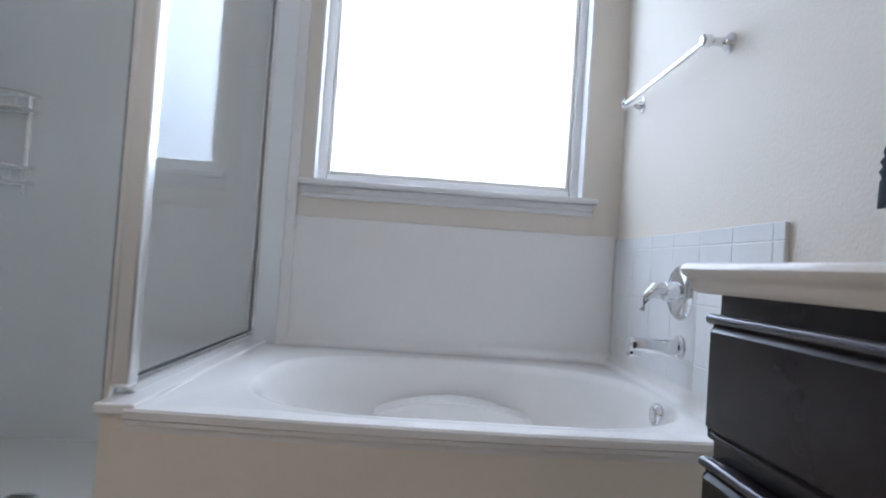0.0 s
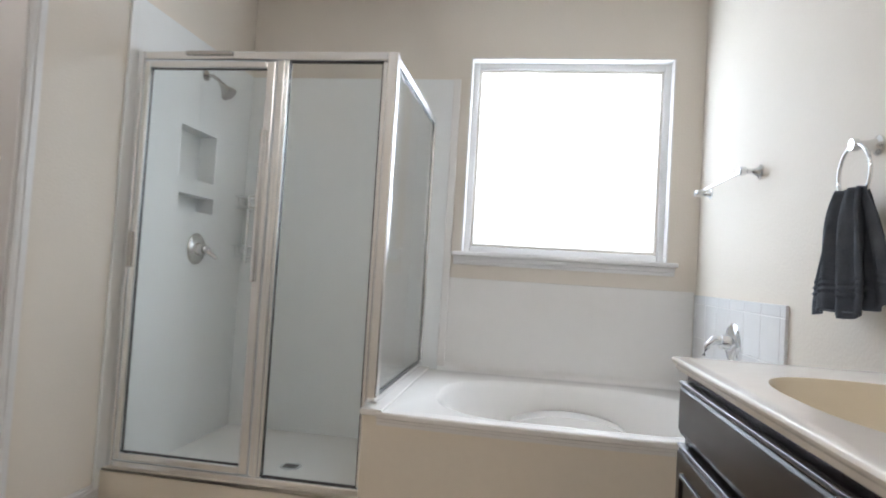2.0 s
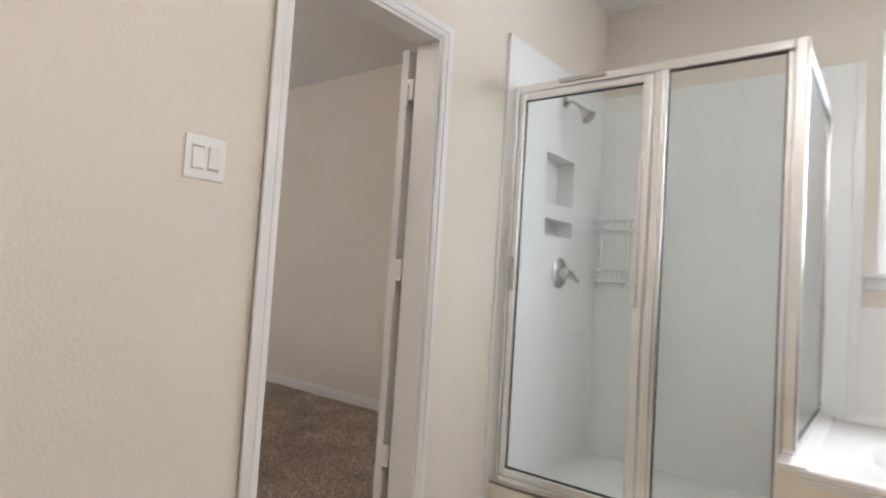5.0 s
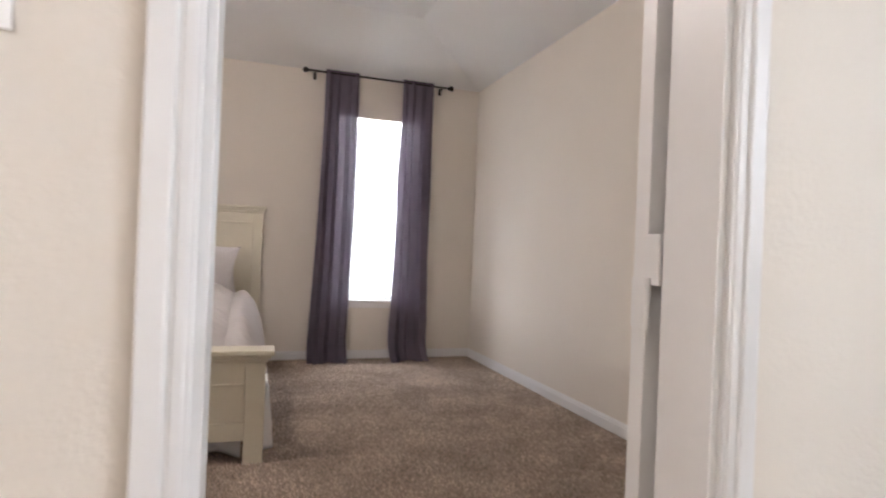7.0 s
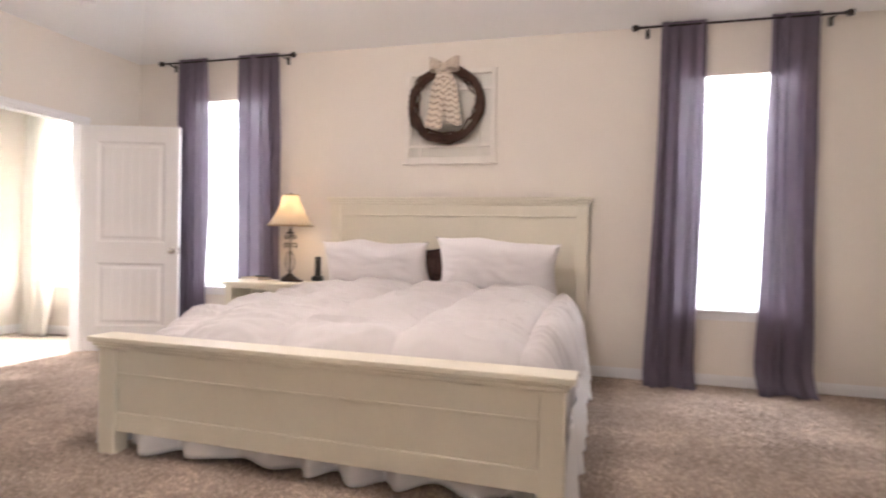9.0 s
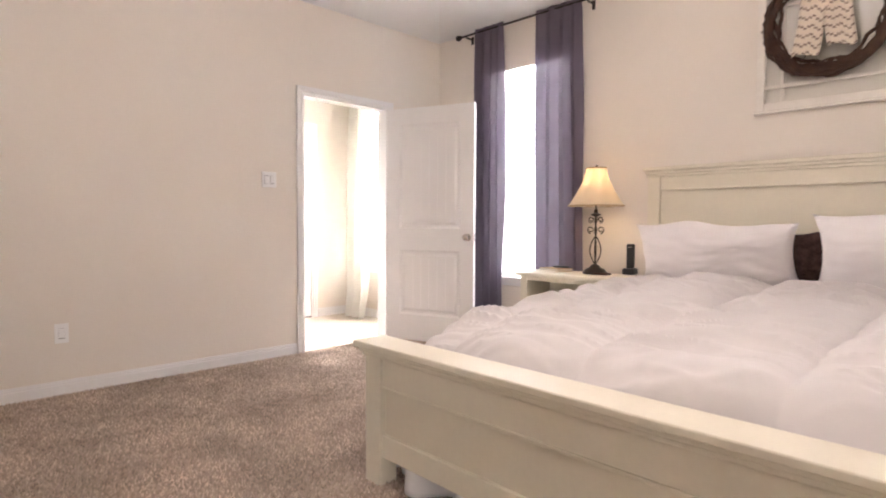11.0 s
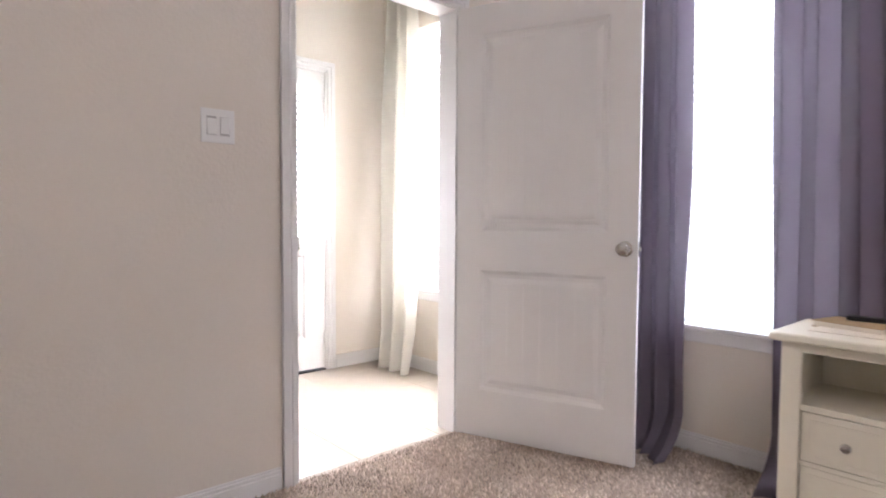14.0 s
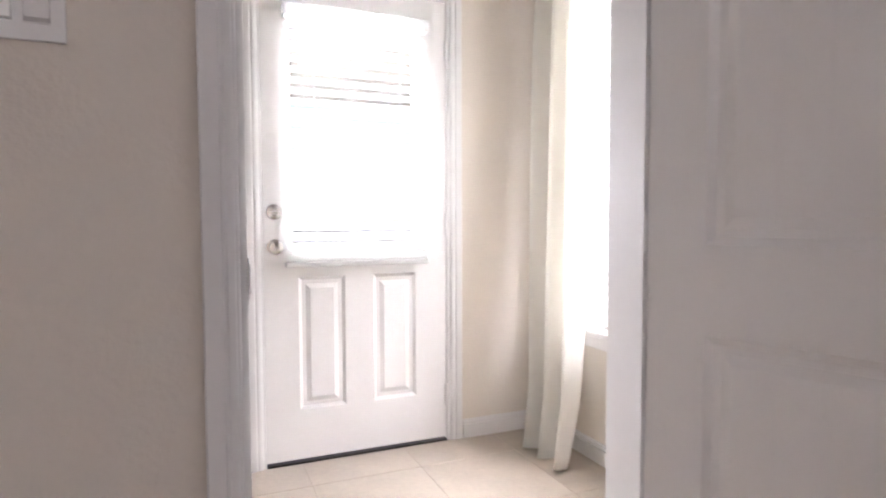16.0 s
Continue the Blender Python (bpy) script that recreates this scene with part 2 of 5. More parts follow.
def holed(axis, p0, p1, u0, u1, z0, z1, holes=()):
    """A wall from p0 to p1 across axis, over u and z, with rectangular holes (u0, u1, z0, z1) through it."""
    us = sorted({u0, u1, *[h for o in holes for h in o[:2] if u0 < h < u1]})
    zs = sorted({z0, z1, *[h for o in holes for h in o[2:] if z0 < h < z1]})
    full = {}
    for i in range(len(us) - 1):
        for j in range(len(zs) - 1):
            cu, cz = (us[i] + us[i + 1]) / 2, (zs[j] + zs[j + 1]) / 2
            full[i, j] = not any(o[0] < cu < o[1] and o[2] < cz < o[3] for o in holes)
    bm = bmesh.new()
    verts = {}

    def v(k, i, j):
        if (k, i, j) not in verts:
            p = (p0, p1)[k]
            verts[k, i, j] = bm.verts.new((p, us[i], zs[j]) if axis == "x" else (us[i], p, zs[j]))
        return verts[k, i, j]

    for (i, j), f in full.items():
        if not f:
            continue
        for k in (0, 1):
            bm.faces.new((v(k, i, j), v(k, i + 1, j), v(k, i + 1, j + 1), v(k, i, j + 1)))
        if not full.get((i - 1, j)):
            bm.faces.new((v(0, i, j), v(1, i, j), v(1, i, j + 1), v(0, i, j + 1)))
        if not full.get((i + 1, j)):
            bm.faces.new((v(0, i + 1, j), v(1, i + 1, j), v(1, i + 1, j + 1), v(0, i + 1, j + 1)))
        if not full.get((i, j - 1)):
            bm.faces.new((v(0, i, j), v(1, i, j), v(1, i + 1, j), v(0, i + 1, j)))
        if not full.get((i, j + 1)):
            bm.faces.new((v(0, i, j + 1), v(1, i, j + 1), v(1, i + 1, j + 1), v(0, i + 1, j + 1)))
    return bm


def setting(name, bm, material, label, category="wall", smooth=False):
    return tagged(mesh_ob(name, bm, material, smooth), label, category, "", "structure")


# ---- the shell ----
W, S, N, E = -4.87, -6.55, -0.12, -0.12      # bedroom faces
FS = -8.02                                   # foyer's far wall
BX1, BY0 = 2.735, -5.0                       # bathroom's far sides
BATH_DOOR = (-2.365, -1.622)
WIN_N, WIN_S, WIN_F = (-1.55, -0.75, 0.575, 2.34), (-5.91, -5.11, 0.575, 2.34), (-7.72, -6.82, 0.565, 2.34)
D2 = (-4.236, -3.375)                          # bedroom to foyer
ED = (-4.392, -3.535)                        # outside door
BATHW = (1.400, 2.575, 1.215, 2.388)
HB = 2.79

setting("wall_west", holed("x", W - 0.16, W, FS - 0.16, N + 0.12, -0.02, 2.74, [WIN_N, WIN_S, WIN_F]), WALL, "warm off-white textured painted wall with tall windows")
setting("wall_bedroom_north", holed("y", N, N + 0.12, W, E, -0.02, 2.74), WALL, "plain off-white textured painted bedroom wall")
setting("wall_bedroom_south", holed("y", S - 0.12, S, W, E, -0.02, 2.74, [(*D2, -0.02, 2.04)]), WALL, "off-white textured wall with a doorway to the entry")
NICHES = [(-0.715, -0.375, 1.50, 1.775), (-0.700, -0.365, 1.33, 1.425)]
setting("wall_between", holed("x", E, 0.0, S - 0.12, 0.0, -0.02, 3.05, [(*BATH_DOOR, -0.02, 2.045)] + NICHES), WALL, "cream textured wall between bathroom and bedroom")
setting("wall_bath_north", holed("y", 0.0, 0.16, E, BX1 + 0.12, -0.02, 3.05, [BATHW]), WALL, "cream textured bathroom wall with a frosted window")
setting("wall_bath_east", holed("x", BX1, BX1 + 0.12, BY0, 0.0, -0.02, 3.05), WALL, "cream orange-peel textured bathroom wall")
setting("wall_bath_south", holed("y", BY0 - 0.12, BY0, 0.0, BX1 + 0.12, -0.02, 3.05), WALL, "plain cream bathroom end wall")
setting("wall_foyer_south", holed("y", FS - 0.16, FS, W, -1.4, -0.02, 2.74, [(*ED, -0.02, 2.05)]), WALL, "warm white entry wall around the outside door")
setting("wall_foyer_east", holed("x", -1.4, -1.28, FS - 0.16, S - 0.12, -0.02, 2.74), WALL, "plain warm white entry end wall")
setting("floor_bath", box(0.0, BX1, BY0, 0.0, -0.1, 0.0), VINYL, "beige bathroom floor", "floor")
setting("floor_bedroom", box(W, E, S, N, -0.1, 0.004), CARPET, "brown-beige cut pile carpet", "carpet")
setting("floor_sill", box(E, 0.0, *BATH_DOOR, -0.1, 0.003), CARPET, "carpet in the bathroom doorway", "carpet")
setting("floor_foyer", box(W, -1.4, FS, S, -0.1, -0.0015), GROUTF, "beige grout bed under the entry tiles", "floor")
setting("ceiling_bath", box(0.0, BX1, BY0, 0.0, HB, HB + 0.1), CEIL, "white textured bathroom ceiling", "ceiling")
setting("ceiling_foyer", box(W, -1.4, FS, S - 0.12, 2.74, 2.84), CEIL, "white entry ceiling", "ceiling")
INS, HI = 0.87, 3.04
bm = bmesh.new()
for low, high, up in ((2.74, HI, 0.0),):
    o = [bm.verts.new(p) for p in ((W, S, low), (E, S, low), (E, N, low), (W, N, low))]
    i4 = [bm.verts.new(p) for p in ((W + INS, S + INS, high), (E - INS, S + INS, high), (E - INS, N - INS, high), (W + INS, N - INS, high))]
    for k in range(4):
        bm.faces.new((o[k], o[(k + 1) % 4], i4[(k + 1) % 4], i4[k]))
    bm.faces.new(i4)
    t4 = [bm.verts.new((v.co.x, v.co.y, 3.2)) for v in o]
    for k in range(4):
        bm.faces.new((o[k], o[(k + 1) % 4], t4[(k + 1) % 4], t4[k]))
    bm.faces.new(t4)
setting("ceiling_bedroom", bm, CEIL, "white raised ceiling with sloped sides", "ceiling")
setting("porch_roof", box(-6.5, -1.0, -12.4, FS - 0.17, 2.42, 2.55), STUCCO, "shaded porch roof outside the entry door", "porch roof")
setting("ground", box(-400, 400, -400, 400, -0.4, -0.3), GROUND, "dry ground outside", "ground")


def baseboard(name, axis, pos, out, u0, u1):
    """A moulded skirting along a wall face."""
    bm = bmesh.new()
    for d, z0, z1 in ((0.014, 0.0, 0.066), (0.010, 0.066, 0.080), (0.006, 0.080, 0.090)):
        a, c = sorted((pos, pos + out * d))
        box(*((a, c, u0, u1) if axis == "x" else (u0, u1, a, c)), z0, z1, 0.002, bm, None, 1)
    setting(name, bm, TRIM, "white moulded baseboard", "baseboard")


baseboard("baseboard_1", "x", W, 1, S, N)
baseboard("baseboard_2", "y", N, -1, W + 0.015, E)
baseboard("baseboard_3", "y", S, 1, D2[1] + 0.06, E)
baseboard("baseboard_4", "y", S, 1, W + 0.015, D2[0] - 0.06)
baseboard("baseboard_5", "x", 0.0, 1, BATH_DOOR[1] + 0.065, -1.10)
baseboard("baseboard_6", "x", 0.0, 1, BY0, BATH_DOOR[0] - 0.065)
baseboard("baseboard_7", "y", FS, 1, W + 0.015, ED[0] - 0.06)
baseboard("baseboard_8", "x", W, 1, FS, S - 0.12)
baseboard("baseboard_9", "y", FS, 1, ED[1] + 0.06, -1.4)


def casing(name, axis, a, b, u0, u1, top, label, w=0.058):
    """Door lining with moulded casings on both wall faces a < b."""
    bm = bmesh.new()

    def bar(p0, p1, q0, q1, z0, z1, bev=0.004):
        box(*((p0, p1, q0, q1) if axis == "x" else (q0, q1, p0, p1)), z0, z1, bev, bm)

    for q0, q1 in ((u0, u0 + 0.018), (u1 - 0.018, u1)):
        bar(a, b, q0, q1, 0, top, 0.001)
    bar(a, b, u0 + 0.018, u1 - 0.018, top - 0.018, top, 0.001)
    for face, s in ((a, -1), (b, 1)):
        for d, e0, e1 in ((0.012, 0.0, w), (0.018, w * 0.45, w), (0.015, 0.006, 0.022)):
            p0, p1 = sorted((face, face + s * d))
            bar(p0, p1, u0 - e1 + 0.006, u0 - e0 + 0.006, 0, top + e1 - 0.006)
            bar(p0, p1, u1 + e0 - 0.006, u1 + e1 - 0.006, 0, top + e1 - 0.006)
            bar(p0, p1, u0 - e0, u1 + e0, top + e0 - 0.006, top + e1 - 0.006)
    return setting(name, bm, TRIM, label, "door frame")


casing("trim_bath_door", "x", E, 0.0, *BATH_DOOR, 2.045, "white moulded door casing of the bathroom doorway")
casing("trim_entry_door", "y", S - 0.12, S, *D2, 2.04, "white moulded door casing of the entry doorway")
casing("trim_outside_door", "y", FS - 0.16, FS, *ED, 2.05, "white casing of the outside door")


def blind(parent, axis, pos, u0, u1, z0, z1, pitch=0.042, tilt=62, depth=0.05, drop=()):
    """Venetian blind: headrail, bottom rail, ladder cords and single slats."""
    part("headrail", box(*((pos - 0.03, pos + 0.03, u0, u1) if axis == "x" else (u0, u1, pos - 0.03, pos + 0.03)), z1 - 0.05, z1, 0.004), SLATM, parent)
    part("bottom_rail", box(*((pos - 0.025, pos + 0.025, u0, u1) if axis == "x" else (u0, u1, pos - 0.025, pos + 0.025)), z0, z0 + 0.02, 0.004), SLATM, parent)
    data = None
    z = z0 + 0.04
    while z < z1 - 0.06:
        if data is None:
            bm = bmesh.new()
            n, rows_ = 4, []
            for i in range(n + 1):
                s = -depth / 2 + depth * i / n
                rows_.append([bm.verts.new((s, e, 0.004 * (1 - (2 * s / depth) ** 2))) for e in (-(u1 - u0) / 2 + 0.006, (u1 - u0) / 2 - 0.006)])
            for r0, r1 in zip(rows_, rows_[1:]):
                bm.faces.new((r0[0], r1[0], r1[1], r0[1]))
            ext = bmesh.ops.extrude_face_region(bm, geom=bm.faces[:])["geom"]
            for v in ext:
                if isinstance(v, bmesh.types.BMVert):
                    v.co.z -= 0.0025
            first = mesh_ob("slat", bm, SLATM)
            data = first.data
            ob = first
        else:
            ob = new("slat", data)
        ob.parent = parent
        ob.matrix_parent_inverse = parent.matrix_world.inverted()
        mid = (u0 + u1) / 2
        ob.matrix_basis = (pose(pos, mid, z, 0, tilt, 0) if axis == "x" else pose(mid, pos, z, 0, 0, 90) @ pose(0, 0, 0, 0, tilt, 0))
        z += pitch
    bm = bmesh.new()
    for f in (0.2, 0.8):
        u = u0 + f * (u1 - u0)
        tube([(pos, u, z0), (pos, u, z1)] if axis == "x" else [(u, pos, z0), (u, pos, z1)], 0.0015, 6, bm)
    part("ladder_cord", bm, SLATM, parent)


def sash_window(name, hole, label):
    """Tall double-hung window in the west wall, with sill, apron and a lowered blind."""
    u0, u1, z0, z1 = hole
    win = thing(name, (W, (u0 + u1) / 2, z0), label, "window", "tall windows", "structure")
    zm = z0 + 0.40 * (z1 - z0)
    for nm, a, c, d, e in (("window_frame", u0, u0 + 0.035, z0, z1), ("window_frame", u1 - 0.035, u1, z0, z1), ("window_frame", u0 + 0.035, u1 - 0.035, z0, z0 + 0.04),
                           ("window_frame", u0 + 0.035, u1 - 0.035, z1 - 0.04, z1), ("meeting_rail", u0 + 0.035, u1 - 0.035, zm - 0.02, zm + 0.02)):
        part(nm, box(W - 0.14, W - 0.10, a, c, d, e, 0.004), TRIM, win)
    for d, e in ((z0 + 0.04, zm - 0.02), (zm + 0.02, z1 - 0.04)):
        part("pane", box(W - 0.124, W - 0.118, u0 + 0.035, u1 - 0.035, d, e), CLEAR, win).visible_shadow = False
    part("window_sill", box(W - 0.10, W + 0.030, u0 - 0.035, u1 + 0.035, z0 - 0.022, z0 + 0.002, 0.006), TRIM, win)
    part("apron", box(W, W + 0.014, u0 - 0.02, u1 + 0.02, z0 - 0.075, z0 - 0.022, 0.004), TRIM, win)
    bl = thing("window_blind", (W - 0.05, (u0 + u1) / 2, z0), "white slatted blind lowered in the window", "blind", "window blinds")
    blind(bl, "x", W - 0.052, u0 + 0.008, u1 - 0.008, z0 + 0.006, z1 - 0.004)
    return win


sash_window("window_1", WIN_N, "tall white window with a lowered blind")
sash_window("window_2", WIN_S, "tall white window with a lowered blind beside the door")
sash_window("window_3", WIN_F, "tall bright entry window with a blind")


# ---- doors ----
def panel_door(name, hinge, angle, width, height, label, thick=0.035, knob_z=0.918, hinges=True):
    """Two-panel moulded door. Local x runs from the hinge, y is thickness; built flat, then turned."""
    d = thing(name, hinge, label, "door", "", "structure")
    m = Matrix.Translation(hinge) @ Matrix.Rotation(radians(angle), 4, "Z")
    panels = [(0.125, width - 0.125, 0.235, 0.80), (0.125, width - 0.125, 0.985, height - 0.14)]
    core = holed("y", 0, thick, 0, width, 0.012, height, panels)
    for e in [e for e in core.edges if e.is_manifold and e.calc_face_angle(0) > 1]:
        e.smooth = False
    core.transform(m)
    part("door_leaf", core, DOORW, d)
    for x0, x1, z0, z1 in panels:
        bm = box(x0, x1, 0.0155, thick - 0.0155, z0, z1)
        for sg, face in ((1, thick), (-1, 0.0)):
            rings = []
            for inset, dy in ((0.0, 0.0), (0.016, 0.011), (0.032, 0.012), (0.054, 0.004)):
                xa, xb, za, zb = x0 + inset, x1 - inset, z0 + inset, z1 - inset
                outline = [(xa, za), (xb, za), (xb, zb), (xa, zb)]
                rings.append([bm.verts.new((px, face - sg * dy, pz)) for px, pz in outline])
            for r0, r1 in zip(rings, rings[1:]):
                for i in range(len(r0)):
                    j = (i + 1) % len(r0)
                    bm.faces.new((r0[i], r0[j], r1[j], r1[i]))
            bm.faces.new(rings[-1])
            # upright plank grooves in the field
            for i in range(1, 6):
                gx = x0 + 0.054 + (x1 - x0 - 0.108) * i / 6
                top = z1 - 0.060
                for w0, w1 in ((-0.0045, -0.0015), (0.0015, 0.0045)):
                    f0, f1 = sorted((face - sg * 0.0045, face - sg * 0.0034))
                    box(gx + w0, gx + w1, f0, f1, z0 + 0.060, top, 0.0005, bm, None, 1)
        bm.transform(m)
        part("panel", bm, DOORW, d)
    for s, y in ((1, thick), (-1, 0.0)):
        k = lathe([(0.032, 0), (0.032, 0.006), (0.014, 0.010), (0.012, 0.030), (0.022, 0.038), (0.028, 0.050), (0.026, 0.062), (0.012, 0.068)], (0, 0, 0), "y")
        if s < 0:
            k.transform(Matrix.Rotation(math.pi, 4, "Z"))
        k.transform(m @ Matrix.Translation((width - 0.050, y, knob_z)))
        part("door_knob", k, NICKEL, d, "brushed nickel knob", True)
    lt = box(width, width + 0.003, 0.006, thick - 0.006, knob_z - 0.03, knob_z + 0.03)
    box(width, width + 0.012, 0.011, thick - 0.011, knob_z - 0.01, knob_z + 0.01, 0.002, lt)
    lt.transform(m)
    part("latch", lt, NICKEL, d)
    if hinges:
        for z in (0.22, height / 2, height - 0.2):
            h = tube([(-0.004, -0.006, z - 0.045), (-0.004, -0.006, z + 0.045)], 0.007)
            for q in (-0.02, 0.02):
                tube([(-0.004, -0.006, z + q - 0.001), (-0.004, -0.006, z + q + 0.001)], 0.0082, 12, h)
            box(-0.003, -0.001, 0.0, thick, z - 0.045, z + 0.045, 0, h)
            h.transform(m)
            part("hinge", h, TRIM, d, "white painted hinge")
    return d


panel_door("door_1", (-0.168, BATH_DOOR[1] - 0.012, 0), 92, 0.70, 2.025, "white two-panel bathroom door folded open against the wall")
for z in (0.33, 1.09, 1.85):
    part("hinge_leaf", box(-0.172, -0.136, BATH_DOOR[1] - 0.013, BATH_DOOR[1] - 0.004, z - 0.045, z + 0.045, 0.002), TRIM, bpy.data.objects["door_1"], "white painted hinge leaf")
panel_door("door_2", (D2[0] + 0.016, S + 0.012, 0), 108.5, 0.835, 2.02, "open white two-panel door with a nickel knob")

od = thing("door_3", ((ED[0] + ED[1]) / 2, FS, 0), "closed white outside door with a blind over its glass", "door", "", "structure")
x0, x1 = ED[0] + 0.02, ED[1] - 0.02
GL = (-4.222, -3.672, 0.93, 1.90)
PN = [(-4.222, -4.022, 0.23, 0.80), (-3.895, -3.695, 0.23, 0.80)]
part("door_leaf", holed("y", FS - 0.055, FS - 0.010, x0, x1, 0.016, 2.03, [GL] + PN), DOORW, od)
for a, c, d, e in PN:
    bm = box(a, c, FS - 0.045, FS - 0.024, d, e)
    ring = []
    for inset, dy in ((0.0, 0.0), (0.014, 0.010), (0.030, 0.010), (0.050, 0.002)):
        yy = FS - 0.010 - dy
        ring.append([bm.verts.new(p) for p in ((a + inset, yy, d + inset), (c - inset, yy, d + inset), (c - inset, yy, e - inset), (a + inset, yy, e - inset))])
    for r0, r1 in zip(ring, ring[1:]):
        for k in range(4):
            bm.faces.new((r0[k], r0[(k + 1) % 4], r1[(k + 1) % 4], r1[k]))
    bm.faces.new(ring[-1])
    part("panel", bm, DOORW, od)
part("pane", box(GL[0], GL[1], FS - 0.036, FS - 0.030, GL[2], GL[3]), CLEAR, od).visible_shadow = False
for z, nm in ((0.93, "door_knob"), (1.075, "deadbolt")):
    prof = [(0.032, 0), (0.032, 0.006), (0.014, 0.010), (0.012, 0.030), (0.022, 0.038), (0.028, 0.050), (0.026, 0.062), (0.012, 0.068)] if nm == "door_knob" else [(0.032, 0), (0.030, 0.010), (0.014, 0.014), (0.012, 0.018)]
    bm = lathe(prof, (-3.600, FS - 0.010, z), "y")
    if nm == "deadbolt":
        box(-3.620, -3.580, FS + 0.004, FS + 0.020, z - 0.006, z + 0.006, 0.003, bm)
    part(nm, bm, NICKEL, od, "brushed nickel", True)
for z in (0.22, 1.02, 1.82):
    part("hinge", tube([(x0 - 0.002, FS - 0.004, z - 0.05), (x0 - 0.002, FS - 0.004, z + 0.05)], 0.011), TRIM, od)
part("threshold", box(x0, x1, FS - 0.10, FS + 0.004, -0.003, 0.008, 0.002), IRON, od)
db = thing("door_blind", (-3.93, FS + 0.02, 0.84), "white slatted blind hung on the outside door", "blind")
blind(db, "y", FS + 0.022, -4.268, -3.640, 0.845, 1.92, 0.043, 42, 0.046)


# ---- switches and outlets ----
def switch_plate(name, at, normal_turn, label, rockers=2, outlet=False):
    """Wall plate; local x across, y out of the wall."""
    m = Matrix.Translation(at) @ Matrix.Rotation(radians(normal_turn), 4, "Z")
    sw = thing(name, at, label, "outlet" if outlet else "light switch")
    w = 0.116 if rockers == 2 else 0.072
    bm = box(-w / 2, w / 2, 0.0005, 0.006, -0.058, 0.058, 0.002)
    bm.transform(m)
    part("cover_plate", bm, PLASTIC, sw)
    for i in range(rockers):
        cx = (i - (rockers - 1) / 2) * 0.046
        bm = box(cx - 0.0175, cx + 0.0175, 0.0055, 0.0075, -0.034, 0.034, 0.001)
        bm.transform(m)
        part("rocker_frame", bm, PLASTIC, sw)
        # Thin grey sheet: shade in the rocker's gap, put into colour.
        bm = box(cx - 0.0163, cx + 0.0163, 0.0060, 0.0079, -0.0318, 0.0318)
        bm.transform(m)
        part("gap_shade", bm, GAP_SHADE, sw)
        bm = box(cx - 0.0155, cx + 0.0155, 0.004, 0.0105, -0.031, 0.031, 0.001, None, Matrix.Rotation(radians(6 if i else -6), 4, "X"))
        bm.transform(m)
        part("socket" if outlet else "rocker", bm, PLASTIC, sw)
        for z in (-0.048, 0.048):
            bm = lathe([(0.003, 0.0055), (0.003, 0.0068), (0.001, 0.007)], (cx, 0, z), "y", 10)
            bm.transform(m)
            part("screw", bm, PLASTIC, sw)
    return sw


switch_plate("light_switch", (0.0, -2.596, 1.352), -90, "white two-rocker switch plate on the bathroom wall")
switch_plate("light_switch", (-3.092, S, 1.351), 0, "white two-rocker switch plate beside the entry door")
switch_plate("wall_outlet", (-1.753, S, 0.37), 0, "white wall outlet low on the bedroom wall", 1, True)


# ---- bathroom ----
def frosted_window():
    u0, u1, z0, z1 = BATHW
    win = thing("window_4", ((u0 + u1) / 2, 0, z0), "large square frosted bathroom window with a deep sill", "window", "", "structure")
    for a, c, d, e in ((u0, u0 + 0.045, z0, z1), (u1 - 0.045, u1, z0, z1), (u0 + 0.045, u1 - 0.045, z0, z0 + 0.045), (u0 + 0.045, u1 - 0.045, z1 - 0.045, z1)):
        part("window_frame", box(a, c, 0.075, 0.12, d, e, 0.005), TRIM, win)
    for a, c, d, e in ((u0 + 0.045, u0 + 0.062, z0 + 0.045, z1 - 0.045), (u1 - 0.062, u1 - 0.045, z0 + 0.045, z1 - 0.045), (u0 + 0.062, u1 - 0.062, z0 + 0.045, z0 + 0.062), (u0 + 0.062, u1 - 0.062, z1 - 0.062, z1 - 0.045)):
        part("glazing_bead", box(a, c, 0.085, 0.11, d, e, 0.004), WHITEW, win)
    part("pane", box(u0 + 0.06, u1 - 0.06, 0.096, 0.102, z0 + 0.06, z1 - 0.06), FROST, win, "frosted glass pane").visible_shadow = False
    for a, c, d, e in ((u0, u0 + 0.008, z0, z1), (u1 - 0.008, u1, z0, z1), (u0, u1, z1 - 0.008, z1)):
        part("jamb_liner", box(a, c, -0.002, 0.075, d, e), TRIM, win)
    part("window_sill", box(u0 - 0.05, u1 + 0.05, -0.055, 0.075, z0 - 0.022, z0 + 0.003, 0.006), TRIM, win)
    bm = bmesh.new()
    for d, a, c in ((0.022, z0 - 0.05, z0 - 0.022), (0.015, z0 - 0.072, z0 - 0.05)):
        box(u0 - 0.04, u1 + 0.04, -d, 0, a, c, 0.004, bm)
    part("apron", bm, TRIM, win)


frosted_window()


def rounded_rect(cx, cy, a, b, p, n=96):
    out = []
    for k in range(n):
        t = 2 * math.pi * k / n
        c, s = math.cos(t), math.sin(t)
        out.append((cx + a * math.copysign(abs(c) ** (2 / p), c), cy + b * math.copysign(abs(s) ** (2 / p), s)))
    return out


